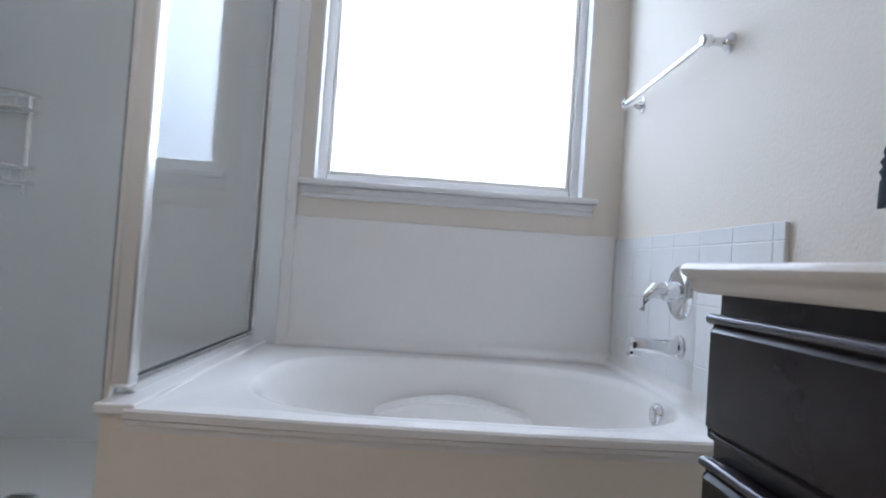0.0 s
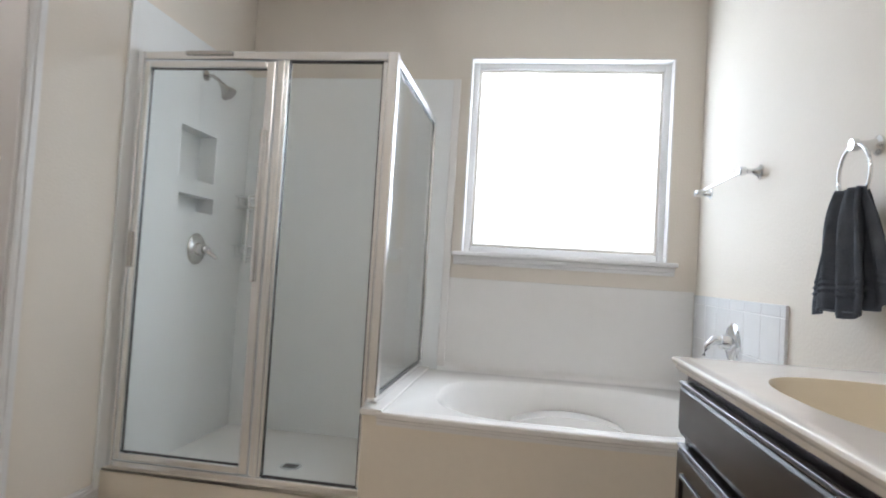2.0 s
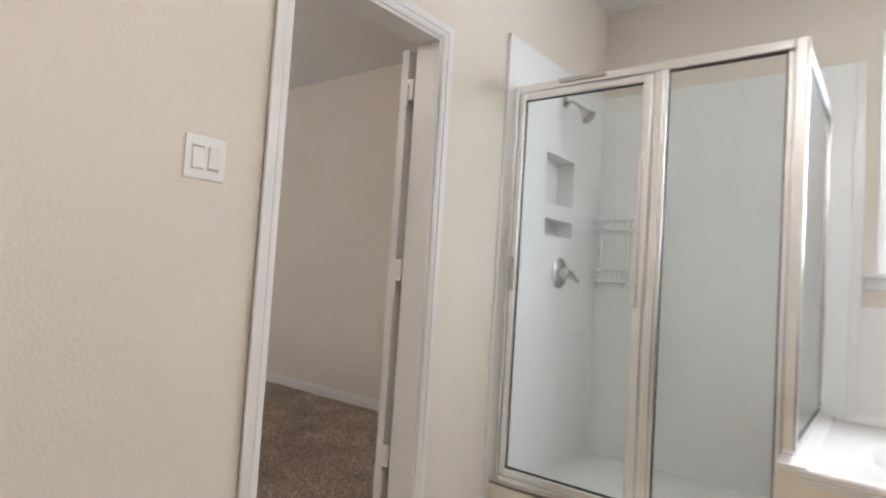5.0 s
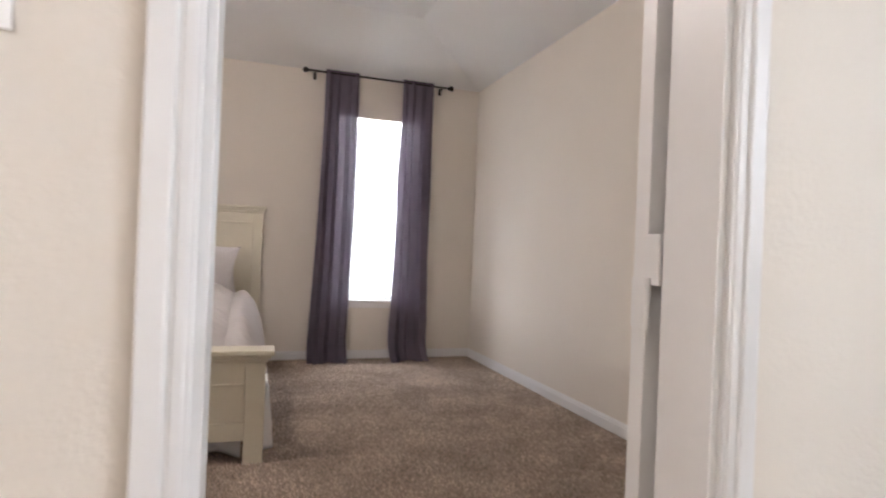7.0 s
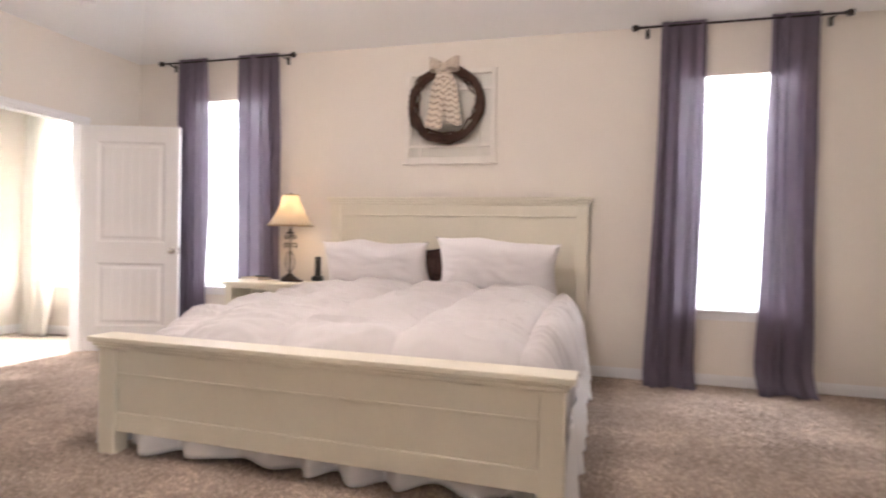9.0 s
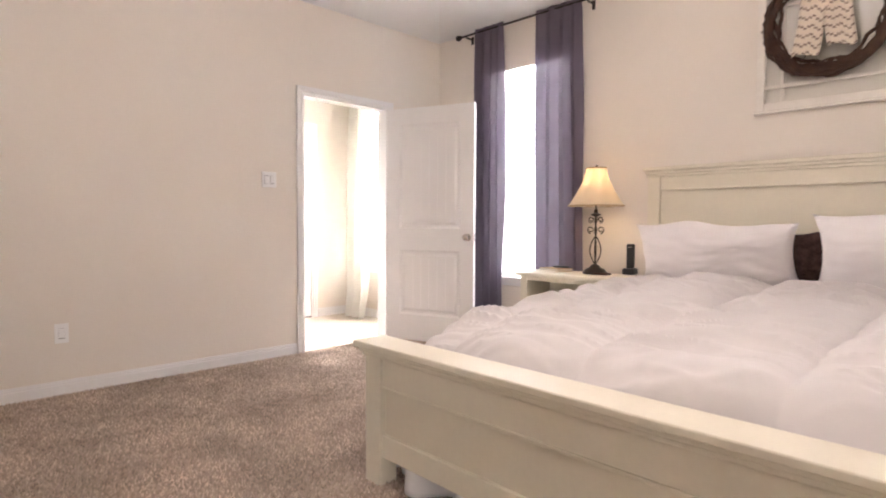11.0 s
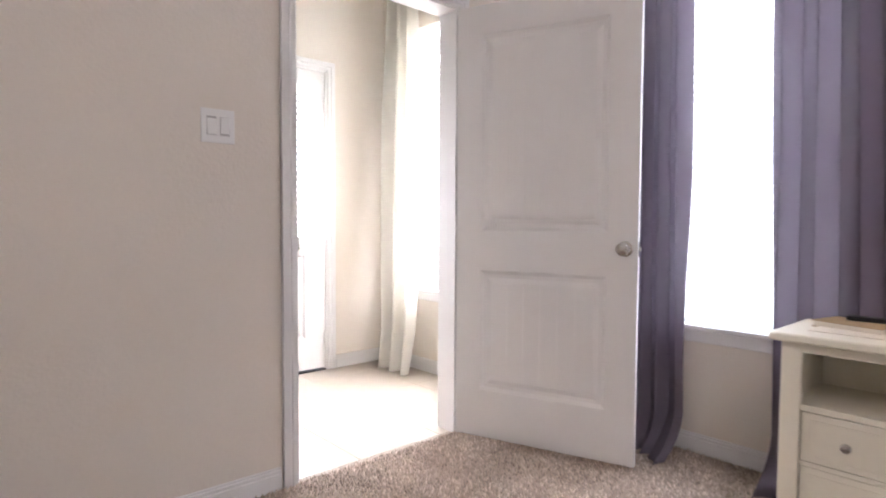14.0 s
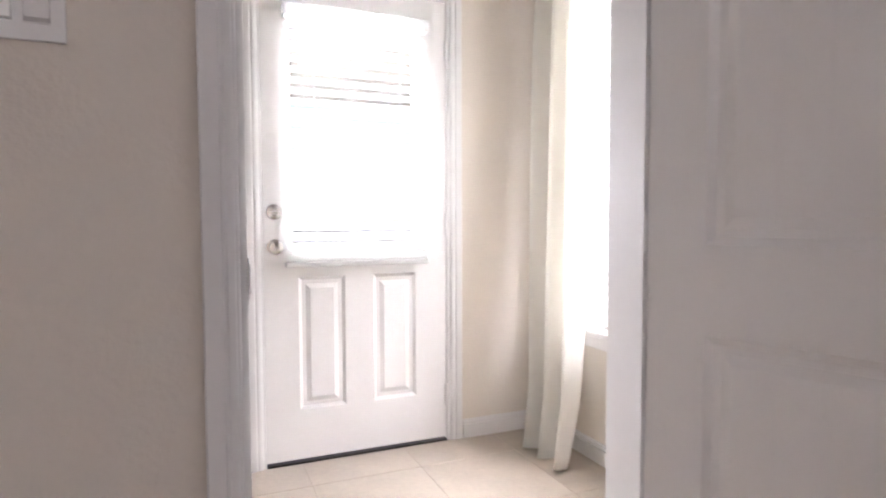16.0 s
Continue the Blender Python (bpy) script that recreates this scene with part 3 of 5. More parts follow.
def bowed(bm, profile, x0, x1, y, bow, n=32):
    """A moulding along x whose front swells gently outward: (out, z) pairs."""
    rows_ = []
    for k in range(n + 1):
        f = k / n
        swell = bow * math.sin(math.pi * f)
        rows_.append([bm.verts.new((x0 + (x1 - x0) * f, y - o - (swell if o > -0.03 else 0.0), z)) for o, z in profile])
    for r0, r1 in zip(rows_, rows_[1:]):
        for j in range(len(profile) - 1):
            bm.faces.new((r0[j], r0[j + 1], r1[j + 1], r1[j]))
    bm.faces.new(rows_[0])
    bm.faces.new(rows_[-1][::-1])


def bathtub():
    X0, X1, Y0, Y1, Z = 1.255, BX1, -1.125, -0.004, 0.516
    tub = thing("bathtub", ((X0 + X1) / 2, (Y0 + Y1) / 2, 0), "white built-in oval bathtub with a stepped rim", "bathtub")
    bm = bmesh.new()
    cx, cy = 2.045, -0.632
    spec = [((X0 + X1) / 2, (Y0 + Y1) / 2, (X1 - X0) / 2, (Y1 - Y0) / 2, 60, Z),
            (cx, cy, 0.635, 0.462, 3.0, Z + 0.002), (cx, cy, 0.625, 0.452, 2.8, Z - 0.004), (cx, cy, 0.608, 0.435, 2.7, Z - 0.03),
            (cx, cy, 0.580, 0.405, 2.6, Z - 0.12), (cx, cy, 0.545, 0.360, 2.6, Z - 0.26), (cx, cy, 0.52, 0.315, 2.7, Z - 0.34), (cx, cy, 0.44, 0.25, 2.6, Z - 0.375), (cx, cy, 0.2, 0.1, 2.2, Z - 0.385)]
    rings = []
    for x, y, a, b, p, z in spec:
        rings.append([bm.verts.new((q[0], q[1], z)) for q in rounded_rect(x, y, a, b, p)])
    for r0, r1 in zip(rings, rings[1:]):
        for j in range(96):
            bm.faces.new((r0[j], r0[(j + 1) % 96], r1[(j + 1) % 96], r1[j]))
    bm.faces.new(rings[-1])
    part("basin", bm, ACRYL, tub, "", True)
    bm = bmesh.new()
    lip = [(-0.05, 0.5175), (0.004, 0.5175), (0.010, 0.512), (0.010, 0.495), (0.003, 0.491), (0.003, 0.480), (-0.006, 0.477), (-0.006, 0.463)]
    bowed(bm, lip, X0 - 0.02, X1 - 0.002, Y0, 0.024)
    part("rim_moulding", bm, ACRYL, tub, "", True)
    # arched arm ledge on the inner far side
    bm = bmesh.new()
    n = 24
    r0, r1, r2 = [], [], []
    for k in range(n + 1):
        f = k / n
        x = cx - 0.29 + 0.58 * f
        h = 0.062 * math.sin(math.pi * f) ** 0.8
        r0.append(bm.verts.new((x, cy + 0.36, Z - 0.178 + h)))
        r1.append(bm.verts.new((x, cy + 0.27 - 0.03 * math.sin(math.pi * f), Z - 0.183 + h)))
        r2.append(bm.verts.new((x, cy + 0.22, Z - 0.36)))
    for a, c in ((r0, r1), (r1, r2)):
        for k in range(n):
            bm.faces.new((a[k], a[k + 1], c[k + 1], c[k]))
    part("arm_ledge", bm, ACRYL, tub, "", True)
    ov = lathe([(0.036, 0), (0.036, 0.012), (0.030, 0.020), (0.012, 0.022)], (cx + 0.600, cy - 0.10, 0.478), "-x")
    box(cx + 0.572, cx + 0.580, cy - 0.104, cy - 0.096, 0.458, 0.501, 0.002, ov)
    part("overflow_plate", ov, CHROME, tub, "chrome overflow plate", True)
    bm = bmesh.new()
    bowed(bm, [(-0.04, 0.470), (-0.008, 0.470), (-0.008, 0.0), (-0.04, 0.0)], 1.215, BX1 - 0.002, Y0, 0.024)
    part("apron_panel", bm, PANEL, tub, "bone coloured apron panel")
    bm = bmesh.new()
    arcs = []
    for px, py, dx, dy in ((X0 + 0.05, Y1 - 0.008, 0, -1), (X1 - 0.012, Y1 - 0.008, -1, -1), (X1 - 0.012, Y0 + 0.02, -1, 0)):
        row = []
        for k in range(9):
            q = math.pi / 2 * k / 8
            o, h = 0.045 * (1 - math.sin(q)), 0.045 * (1 - math.cos(q))
            row.append(bm.verts.new((px + dx * o, py + dy * o, Z + 0.003 + h)))
        arcs.append(row)
    for r0, r1 in zip(arcs, arcs[1:]):
        for k in range(8):
            bm.faces.new((r0[k], r0[k + 1], r1[k + 1], r1[k]))
    part("cove", bm, ACRYL, tub, "", True)
    kw = thing("ledge_wall", (1.23, -0.55, 0), "low bone ledge under the shower's side glass", "ledge", "", "structure")
    part("ledge_core", box(1.175, 1.250, -1.115, -0.002, 0.0, 0.500), PANEL, kw)
    part("ledge_cap", box(1.165, 1.258, -1.130, -0.002, 0.500, 0.526, 0.005), ACRYL, kw)


bathtub()
# surround panels
setting("trim_tub_surround", box(1.335, BX1 - 0.012, -0.012, 0.0, 0.525, 1.062, 0.004), ACRYL, "smooth white tub surround panel", "wall panel")
setting("trim_shower_back", box(0.012, 1.335, -0.014, 0.0, 0.06, 2.25, 0.005), SURR, "smooth white shower surround panel", "wall panel")
setting("trim_shower_edge", box(1.30, 1.345, -0.020, -0.014, 0.535, 2.25, 0.004), ACRYL, "raised white edge strip of the surround", "trim")
setting("trim_shower_side", holed("x", 0.0, 0.012, -1.13, 0.0, 0.06, 2.25, NICHES), SURR, "smooth white shower wall panel with two niches", "wall panel")
bm = bmesh.new()
for a, c, d, e in NICHES:
    box(-0.10, -0.09, a, c, d, e, 0, bm)
    for q in ((a, a + 0.004, d, e), (c - 0.004, c, d, e), (a + 0.004, c - 0.004, d, d + 0.004), (a + 0.004, c - 0.004, e - 0.004, e)):
        box(-0.09, 0.013, *q, 0, bm)
setting("trim_niche", bm, SURR, "white recessed shower niche lining", "niche")


def shower():
    sp = thing("shower_tray", (0.6, -0.5, 0), "white shower pan with a raised front curb", "shower tray")
    bm = holed("y", -1.10, -1.0, 0.0, 1.175, 0.0, 0.15)
    bmesh.ops.bevel(bm, geom=bm.edges[:], offset=0.012, segments=3, affect="EDGES", profile=0.5)
    part("curb", bm, PANEL, sp, "", True)
    part("pan", box(0.0, 1.175, -1.0, 0.0, 0.0, 0.065, 0.004), ACRYL, sp)
    dr = lathe([(0.055, 0), (0.055, 0.004), (0.045, 0.006), (0.01, 0.005)], (0.678, -0.60, 0.065))
    part("drain", dr, SATIN, sp, "round metal drain", True)
    for k in range(6):
        part("drain_slot", box(0.640, 0.716, -0.630 + 0.011 * k, -0.626 + 0.011 * k, 0.0705, 0.0715), GASKET, sp)
    for a, c, z in ((0.585, 0.75, 0.158), (0.64, 0.69, 0.153)):
        part("scuff_mark", box(a, c, -0.0155, -0.0142, z, z + 0.004), GROUT, sp, "thin dark scuff line")
    en = thing("shower_enclosure", (0.6, -1.05, 0.15), "framed glass shower enclosure with satin metal rails", "shower enclosure")
    y0, y1, z0, z1 = -1.075, -1.035, 0.150, 2.005

    def rail(name, x0, x1, za, zb, ya=y0, yb=y1, bev=0.006):
        bm = box(x0, x1, ya, yb, za, zb, bev)
        return part(name, bm, SATIN, en)

    rail("wall_jamb", 0.013, 0.045, z0, z1)
    rail("head_rail", 0.045, 1.172, z1 - 0.038, z1)
    rail("sill_rail", 0.045, 1.172, z0, z0 + 0.030)
    rail("mullion", 0.681, 0.735, z0 + 0.030, z1 - 0.038)
    rail("mullion_bead", 0.703, 0.722, z0 + 0.030, z1 - 0.038, y0 - 0.008, y0)
    rail("corner_post", 1.172, 1.218, z0 + 0.4, z1, y0 - 0.003, y1 + 0.005, 0.008)
    rail("corner_foot", 1.150, 1.172, z0 + 0.03, z1 - 0.038, y0 + 0.01, y1)
    rail("side_head", 1.180, 1.212, z1 - 0.034, z1, y1 + 0.005, -0.014)
    rail("side_sill", 1.180, 1.212, 0.526, 0.556, y1 + 0.005, -0.014)
    rail("side_jamb", 1.180, 1.212, 0.562, z1 - 0.034, -0.040, -0.014)
    part("fixed_pane", box(0.735, 1.150, -1.058, -1.052, z0 + 0.030, z1 - 0.038), SHGLASS, en)
    part("side_pane", box(1.193, 1.199, y1 + 0.005, -0.040, 0.562, z1 - 0.034), SHGLASS, en)
    for q in ((0.735, 0.739, z0 + 0.03, z1 - 0.038), (1.146, 1.150, z0 + 0.03, z1 - 0.038), (0.739, 1.146, z0 + 0.030, z0 + 0.037), (0.739, 1.146, z1 - 0.046, z1 - 0.038)):
        part("gasket", box(q[0], q[1], -1.0585, -1.0515, q[2], q[3]), GASKET, en, "black rubber gasket")
    for q in ((y1 + 0.005, y1 + 0.010, 0.562, z1 - 0.034), (-0.046, -0.040, 0.562, z1 - 0.034), (y1 + 0.01, -0.046, 0.562, 0.569), (y1 + 0.01, -0.046, z1 - 0.042, z1 - 0.034)):
        part("gasket", box(1.1925, 1.1995, *q), GASKET, en, "black rubber gasket")
    # hinged door leaf
    dx0, dx1, dz0, dz1 = 0.050, 0.676, z0 + 0.036, z1 - 0.046
    for nm, a, c, d, e in (("door_stile", dx0, dx0 + 0.030, dz0, dz1), ("door_stile", dx1 - 0.040, dx1, dz0, dz1), ("door_rail", dx0 + 0.03, dx1 - 0.040, dz0, dz0 + 0.032), ("door_rail", dx0 + 0.03, dx1 - 0.040, dz1 - 0.030, dz1)):
        rail(nm, a, c, d, e, y0 - 0.004, y1 - 0.008)
    part("door_pane", box(dx0 + 0.03, dx1 - 0.040, -1.062, -1.056, dz0 + 0.032, dz1 - 0.030), SHGLASS, en)
    for q in ((dx0 + 0.030, dx0 + 0.033, dz0 + 0.032, dz1 - 0.03), (dx1 - 0.044, dx1 - 0.040, dz0 + 0.032, dz1 - 0.03), (dx0 + 0.033, dx1 - 0.044, dz0 + 0.032, dz0 + 0.037), (dx0 + 0.033, dx1 - 0.044, dz1 - 0.034, dz1 - 0.03)):
        part("gasket", box(q[0], q[1], -1.0625, -1.0555, q[2], q[3]), GASKET, en, "black rubber gasket")
    part("door_handle", box(dx1 - 0.040, dx1 - 0.026, y0 - 0.026, y0 - 0.004, 1.00, 1.66, 0.005), CHROME, en, "tall chrome pull")
    part("hinge", box(dx0 - 0.008, dx0 + 0.016, y0 - 0.012, y0, 1.03, 1.19, 0.003), NICKEL, en)
    part("hinge", box(dx0 + 0.2, dx0 + 0.42, y0 - 0.010, y0 - 0.002, z1 - 0.02, z1 - 0.002, 0.002), NICKEL, en)

    vl = thing("shower_valve", (0.012, -0.505, 1.135), "round chrome shower valve with a lever", "shower valve")
    part("escutcheon", lathe([(0.085, 0.0), (0.085, 0.004), (0.075, 0.012), (0.035, 0.018), (0.030, 0.05), (0.022, 0.055)], (0.012, -0.505, 1.135), "x"), NICKEL, vl, "", True)
    part("lever", tube([(0.06, -0.505, 1.135), (0.085, -0.505, 1.13), (0.10, -0.485, 1.105), (0.105, -0.455, 1.09)], 0.010, 12, None, [0.02, 0.018, 0.012, 0.008]), NICKEL, vl, "", True)
    hd = thing("shower_fixture", (0.012, -0.535, 2.08), "chrome shower head on a bent arm", "shower head")
    part("flange", lathe([(0.03, 0), (0.028, 0.008), (0.012, 0.012)], (0.012, -0.535, 2.08), "x"), NICKEL, hd, "", True)
    part("arm", tube([(0.012, -0.535, 2.08), (0.055, -0.535, 2.076), (0.088, -0.535, 2.055), (0.112, -0.535, 2.03)], 0.010), NICKEL, hd, "", True)
    sh = lathe([(0.014, 0.0), (0.018, 0.02), (0.024, 0.035), (0.040, 0.066), (0.042, 0.076), (0.036, 0.079)], (0, 0, 0))
    sh.transform(Matrix.Translation((0.108, -0.535, 2.034)) @ Matrix.Rotation(radians(140), 4, "Y"))
    part("rose", sh, NICKEL, hd, "", True)
    cd = thing("shower_caddy", (0.12, -0.03, 1.08), "chrome wire corner caddy with two shelves", "shower caddy")
    for z in (1.11, 1.41):
        bm = bmesh.new()
        tube([(0.02, -0.02, z), (0.26, -0.02, z), (0.24, -0.10, z), (0.12, -0.16, z), (0.02, -0.14, z)], 0.007, 8, bm, None, True)
        tube([(0.02, -0.02, z + 0.065), (0.26, -0.02, z + 0.065), (0.24, -0.10, z + 0.065), (0.12, -0.16, z + 0.065), (0.02, -0.14, z + 0.065)], 0.006, 8, bm, None, True)
        for k in range(9):
            x = 0.035 + 0.026 * k
            tube([(x, -0.02, z), (x, -0.125 + 0.05 * max(0, k - 5) / 4, z), (x, -0.13 + 0.05 * max(0, k - 5) / 4, z + 0.065)], 0.003, 6, bm)
        part("shelf", bm, SATIN, cd)
    bm = bmesh.new()
    for x in (0.05, 0.22):
        tube([(x, -0.02, 1.07), (x, -0.02, 1.49)], 0.009, 8, bm)
    part("upright", bm, SATIN, cd)


shower()


def tub_filler():
    fx = BX1 - 0.010
    v = thing("tub_valve", (fx, -0.66, 0.855), "round chrome tub valve with a curved lever", "tub valve")
    part("escutcheon", lathe([(0.088, 0.0), (0.088, 0.004), (0.078, 0.014), (0.035, 0.020), (0.030, 0.055), (0.02, 0.062)], (fx, -0.66, 0.855), "-x"), CHROME, v, "", True)
    part("lever", tube([(fx - 0.05, -0.66, 0.86), (fx - 0.085, -0.66, 0.862), (fx - 0.115, -0.665, 0.835), (fx - 0.128, -0.67, 0.79)], 0.012, 12, None, [0.024, 0.022, 0.014, 0.009]), CHROME, v, "", True)
    s = thing("tub_spout", (fx, -0.68, 0.68), "square chrome tub spout above the rim", "tub spout")
    bm = box(fx - 0.17, fx, -0.70, -0.655, 0.66, 0.705, 0.012, None, None, 3)
    box(fx - 0.17, fx - 0.13, -0.695, -0.66, 0.645, 0.67, 0.006, bm)
    part("spout_body", bm, CHROME, s, "", True)
    part("flange", lathe([(0.038, 0), (0.036, 0.010), (0.03, 0.014)], (fx, -0.678, 0.683), "-x"), CHROME, s, "", True)


tub_filler()


def towel_bar():
    b = thing("towel_bar", (BX1, -0.535, 1.587), "chrome towel bar on the textured wall", "towel bar")
    for y in (-0.865, -0.206):
        part("mount", lathe([(0.030, 0.0), (0.030, 0.006), (0.020, 0.012), (0.013, 0.03), (0.012, 0.055), (0.018, 0.062), (0.019, 0.082), (0.012, 0.088)], (BX1, y, 1.587), "-x"), CHROME, b, "", True)
    part("bar", tube([(BX1 - 0.072, -0.88, 1.587), (BX1 - 0.072, -0.19, 1.587)], 0.0095), CHROME, b, "", True)


towel_bar()


def towel_ring():
    y, z = -1.685, 1.512
    r = thing("towel_ring", (BX1, y, z), "chrome towel ring on a round mount", "towel ring")
    part("mount", lathe([(0.028, 0.0), (0.028, 0.006), (0.018, 0.012), (0.013, 0.03), (0.012, 0.05), (0.017, 0.056), (0.016, 0.072)], (BX1, y, z), "-x"), CHROME, r, "", True)
    part("ring", tube([(BX1 - 0.062, y + 0.078 * math.sin(a), z - 0.082 + 0.082 * math.cos(a)) for a in [2 * math.pi * k / 40 for k in range(40)]], 0.0055, 10, None, None, True), CHROME, r, "", True)
    t = thing("hand_towel", (BX1 - 0.06, y, 1.0), "charcoal grey terry hand towel hanging from a ring", "towel")
    for nm, off, zb, sgn in (("front_fold", -0.022, 1.045, 1), ("back_fold", 0.020, 1.07, -1)):
        bm = bmesh.new()
        nu, nv = 36, 40
        grid = []
        for j in range(nv + 1):
            f = j / nv
            zz = z - 0.125 + (zb - z + 0.125) * f
            w = 0.150 + 0.120 * min(1, f * 1.3)
            row = []
            for i in range(nu + 1):
                u = i / nu - 0.5
                fold = math.sin(u * 17 + 0.6 * sgn) * (0.017 - 0.006 * f) + 0.004 * math.sin(u * 40 + f * 5)
                band = 0.003 * math.sin(f * 120) if 0.72 < f < 0.86 else 0
                arch = -0.020 * (1 - f) ** 6 * (1 if sgn > 0 else -1) * -1
                row.append(bm.verts.new((BX1 - 0.062 + off + fold + band * sgn + arch, y + u * w + 0.015 * f * sgn, zz + 0.010 * math.sin(u * 9) * f)))
            grid.append(row)
        for j in range(nv):
            for i in range(nu):
                bm.faces.new((grid[j][i], grid[j][i + 1], grid[j + 1][i + 1], grid[j + 1][i]))
        o = part(nm, bm, TOWEL, t, "", True)
        md = o.modifiers.new("thick", "SOLIDIFY")
        md.thickness = 0.008
    part("fringe_band", box(BX1 - 0.10, BX1 - 0.084, y - 0.10, y + 0.11, 1.050, 1.056, 0.002), TOWEL, t)


towel_ring()


def vanity():
    fx, yn, ys, top = 2.222, -1.845, BY0, 0.912
    v = thing("vanity_cabinet", ((fx + BX1) / 2, -3.3, 0), "dark espresso vanity cabinet with overlay drawers", "vanity")
    part("body", box(fx, BX1 - 0.002, ys + 0.002, yn, 0.09, 0.760), ESPR, v)
    part("top_rail", box(fx, fx + 0.025, ys + 0.002, yn, 0.760, 0.880), ESPR, v)
    part("end_panel", box(fx + 0.025, BX1 - 0.002, yn - 0.018, yn, 0.760, 0.880), ESPR, v)
    part("toe_kick", box(fx + 0.07, BX1 - 0.002, ys + 0.002, yn - 0.02, 0.0, 0.09), ESPR, v)
    y = yn - 0.008
    k = 0
    while y > ys + 0.3:
        w = 1.30
        y2 = max(y - w, ys + 0.01)
        for z0, z1, nm in ((0.722, 0.857, "drawer_front"), (0.12, 0.703, "cabinet_door")):
            bm = box(fx - 0.014, fx - 0.001, y2, y, z0, z1, 0.004, None, None, 2)
            box(fx - 0.024, fx - 0.012, y2 + 0.010, y - 0.010, z0 + 0.010, z1 - 0.010, 0.008, bm, None, 1)
            if nm == "cabinet_door":
                for q in ((y2 + 0.06, y - 0.06, z0 + 0.06, z0 + 0.068), (y2 + 0.06, y - 0.06, z1 - 0.068, z1 - 0.06), (y2 + 0.06, y2 + 0.068, z0 + 0.068, z1 - 0.068), (y - 0.068, y - 0.06, z0 + 0.068, z1 - 0.068)):
                    box(fx - 0.030, fx - 0.022, *q, 0.003, bm)
            front = part(nm, bm, ESPR, v)
            # Added bead whose paler colour imitates light caught by the top edge.
            part("edge_highlight", tube([(fx - 0.017, y2 + 0.004, z1 - 0.005), (fx - 0.017, y - 0.004, z1 - 0.005)], 0.006, 10), EDGE_GLINT, front, "edge highlight put into a paler bead", True)
        y = y2 - 0.012
        k += 1
    t = thing("countertop", ((fx + BX1) / 2, -3.3, top), "cream cultured marble vanity top with an oval basin", "countertop")
    # slab with an oval opening, lofted to the basin
    X0, X1, Y0, Y1 = 2.195, BX1 - 0.002, ys + 0.002, -1.815
    bm = bmesh.new()
    cx, cy = 2.470, -2.325
    n = 96
    rings = []
    for a, b, p, z, ox, oy in (((X1 - X0) / 2, 0.49, 60, top, (X0 + X1) / 2, cy - 0.0), (0.195, 0.30, 2.6, top + 0.001, cx, cy), (0.188, 0.29, 2.5, top - 0.006, cx, cy), (0.170, 0.265, 2.4, top - 0.05, cx, cy), (0.12, 0.19, 2.3, top - 0.115, cx, cy), (0.03, 0.04, 2, top - 0.125, cx, cy)):
        rings.append([bm.verts.new((q[0], q[1], z)) for q in rounded_rect(ox, oy, a, b, p, n)])
    for j in range(n):
        bm.faces.new((rings[0][j], rings[0][(j + 1) % n], rings[1][(j + 1) % n], rings[1][j]))
    part("deck", bm, COUNTER, t)
    bm = bmesh.new()
    rs = []
    for a, b, p, z in ((0.195, 0.30, 2.6, top + 0.001), (0.188, 0.29, 2.5, top - 0.006), (0.170, 0.265, 2.4, top - 0.05), (0.12, 0.19, 2.3, top - 0.115), (0.03, 0.04, 2, top - 0.125)):
        rs.append([bm.verts.new((q[0], q[1], z)) for q in rounded_rect(cx, cy, a, b, p, n)])
    for r0, r1 in zip(rs, rs[1:]):
        for j in range(n):
            bm.faces.new((r0[j], r0[(j + 1) % n], r1[(j + 1) % n], r1[j]))
    bm.faces.new(rs[-1])
    part("basin", bm, SINK, t, "bone yellow oval basin", True)
    bm = box(X0, X1, cy + 0.489, Y1, top - 0.02, top, 0.002)
    box(X0, X1, Y0, cy - 0.489, top - 0.02, top, 0.002, bm)
    part("slab", bm, COUNTER, t)
    bm = bmesh.new()
    path = [((X0, Y0), (-1, 0)), ((X0, Y1), (-1, 1)), ((X1, Y1), (0, 1))]
    shape = [(-0.03, 0.0005), (0.0, 0.0005), (0.004, -0.002), (0.006, -0.007), (0.004, -0.013), (-0.001, -0.017), (-0.003, -0.021), (-0.004, -0.028), (-0.009, -0.033), (-0.03, -0.034)]
    sweep = [[bm.verts.new((px + dx * o, py + dy * o, top + h)) for o, h in shape] for (px, py), (dx, dy) in path]
    for r0, r1 in zip(sweep, sweep[1:]):
        for j in range(len(shape) - 1):
            bm.faces.new((r0[j], r0[j + 1], r1[j + 1], r1[j]))
    part("ogee_edge", bm, COUNTER, t, "", True)


vanity()

# wall tiles beside the tub
wt = thing("tile_splash", (BX1, -0.6, 0.53), "white glazed square wall tiles beside the tub", "wall tiles", "", "structure")
part("grout_bed", box(BX1 - 0.0105, BX1, -1.173, -0.013, 0.525, 1.046), GROUT, wt)
tile_data = {}
rows_ = [(0.528, 0.115), (0.645, 0.177), (0.824, 0.177), (1.003, 0.045)]
for z, h in rows_:
    y = -0.016
    while y > -1.17:
        w = min(0.1785 if y < -0.02 else 0.035, y + 1.176)
        key = (round(w, 3), h)
        if key not in tile_data:
            o = mesh_ob("tile", box(-0.008, 0.0, -w + 0.0015, -0.0015, 0.0, h, 0.002, None, None, 1), TILEW)
            tile_data[key] = o.data
        else:
            o = new("tile", tile_data[key])
        o.parent = wt
        o.matrix_parent_inverse = wt.matrix_world.inverted()
        o.matrix_basis = pose(BX1 - 0.004, y, z)
        y -= w + 0.0015


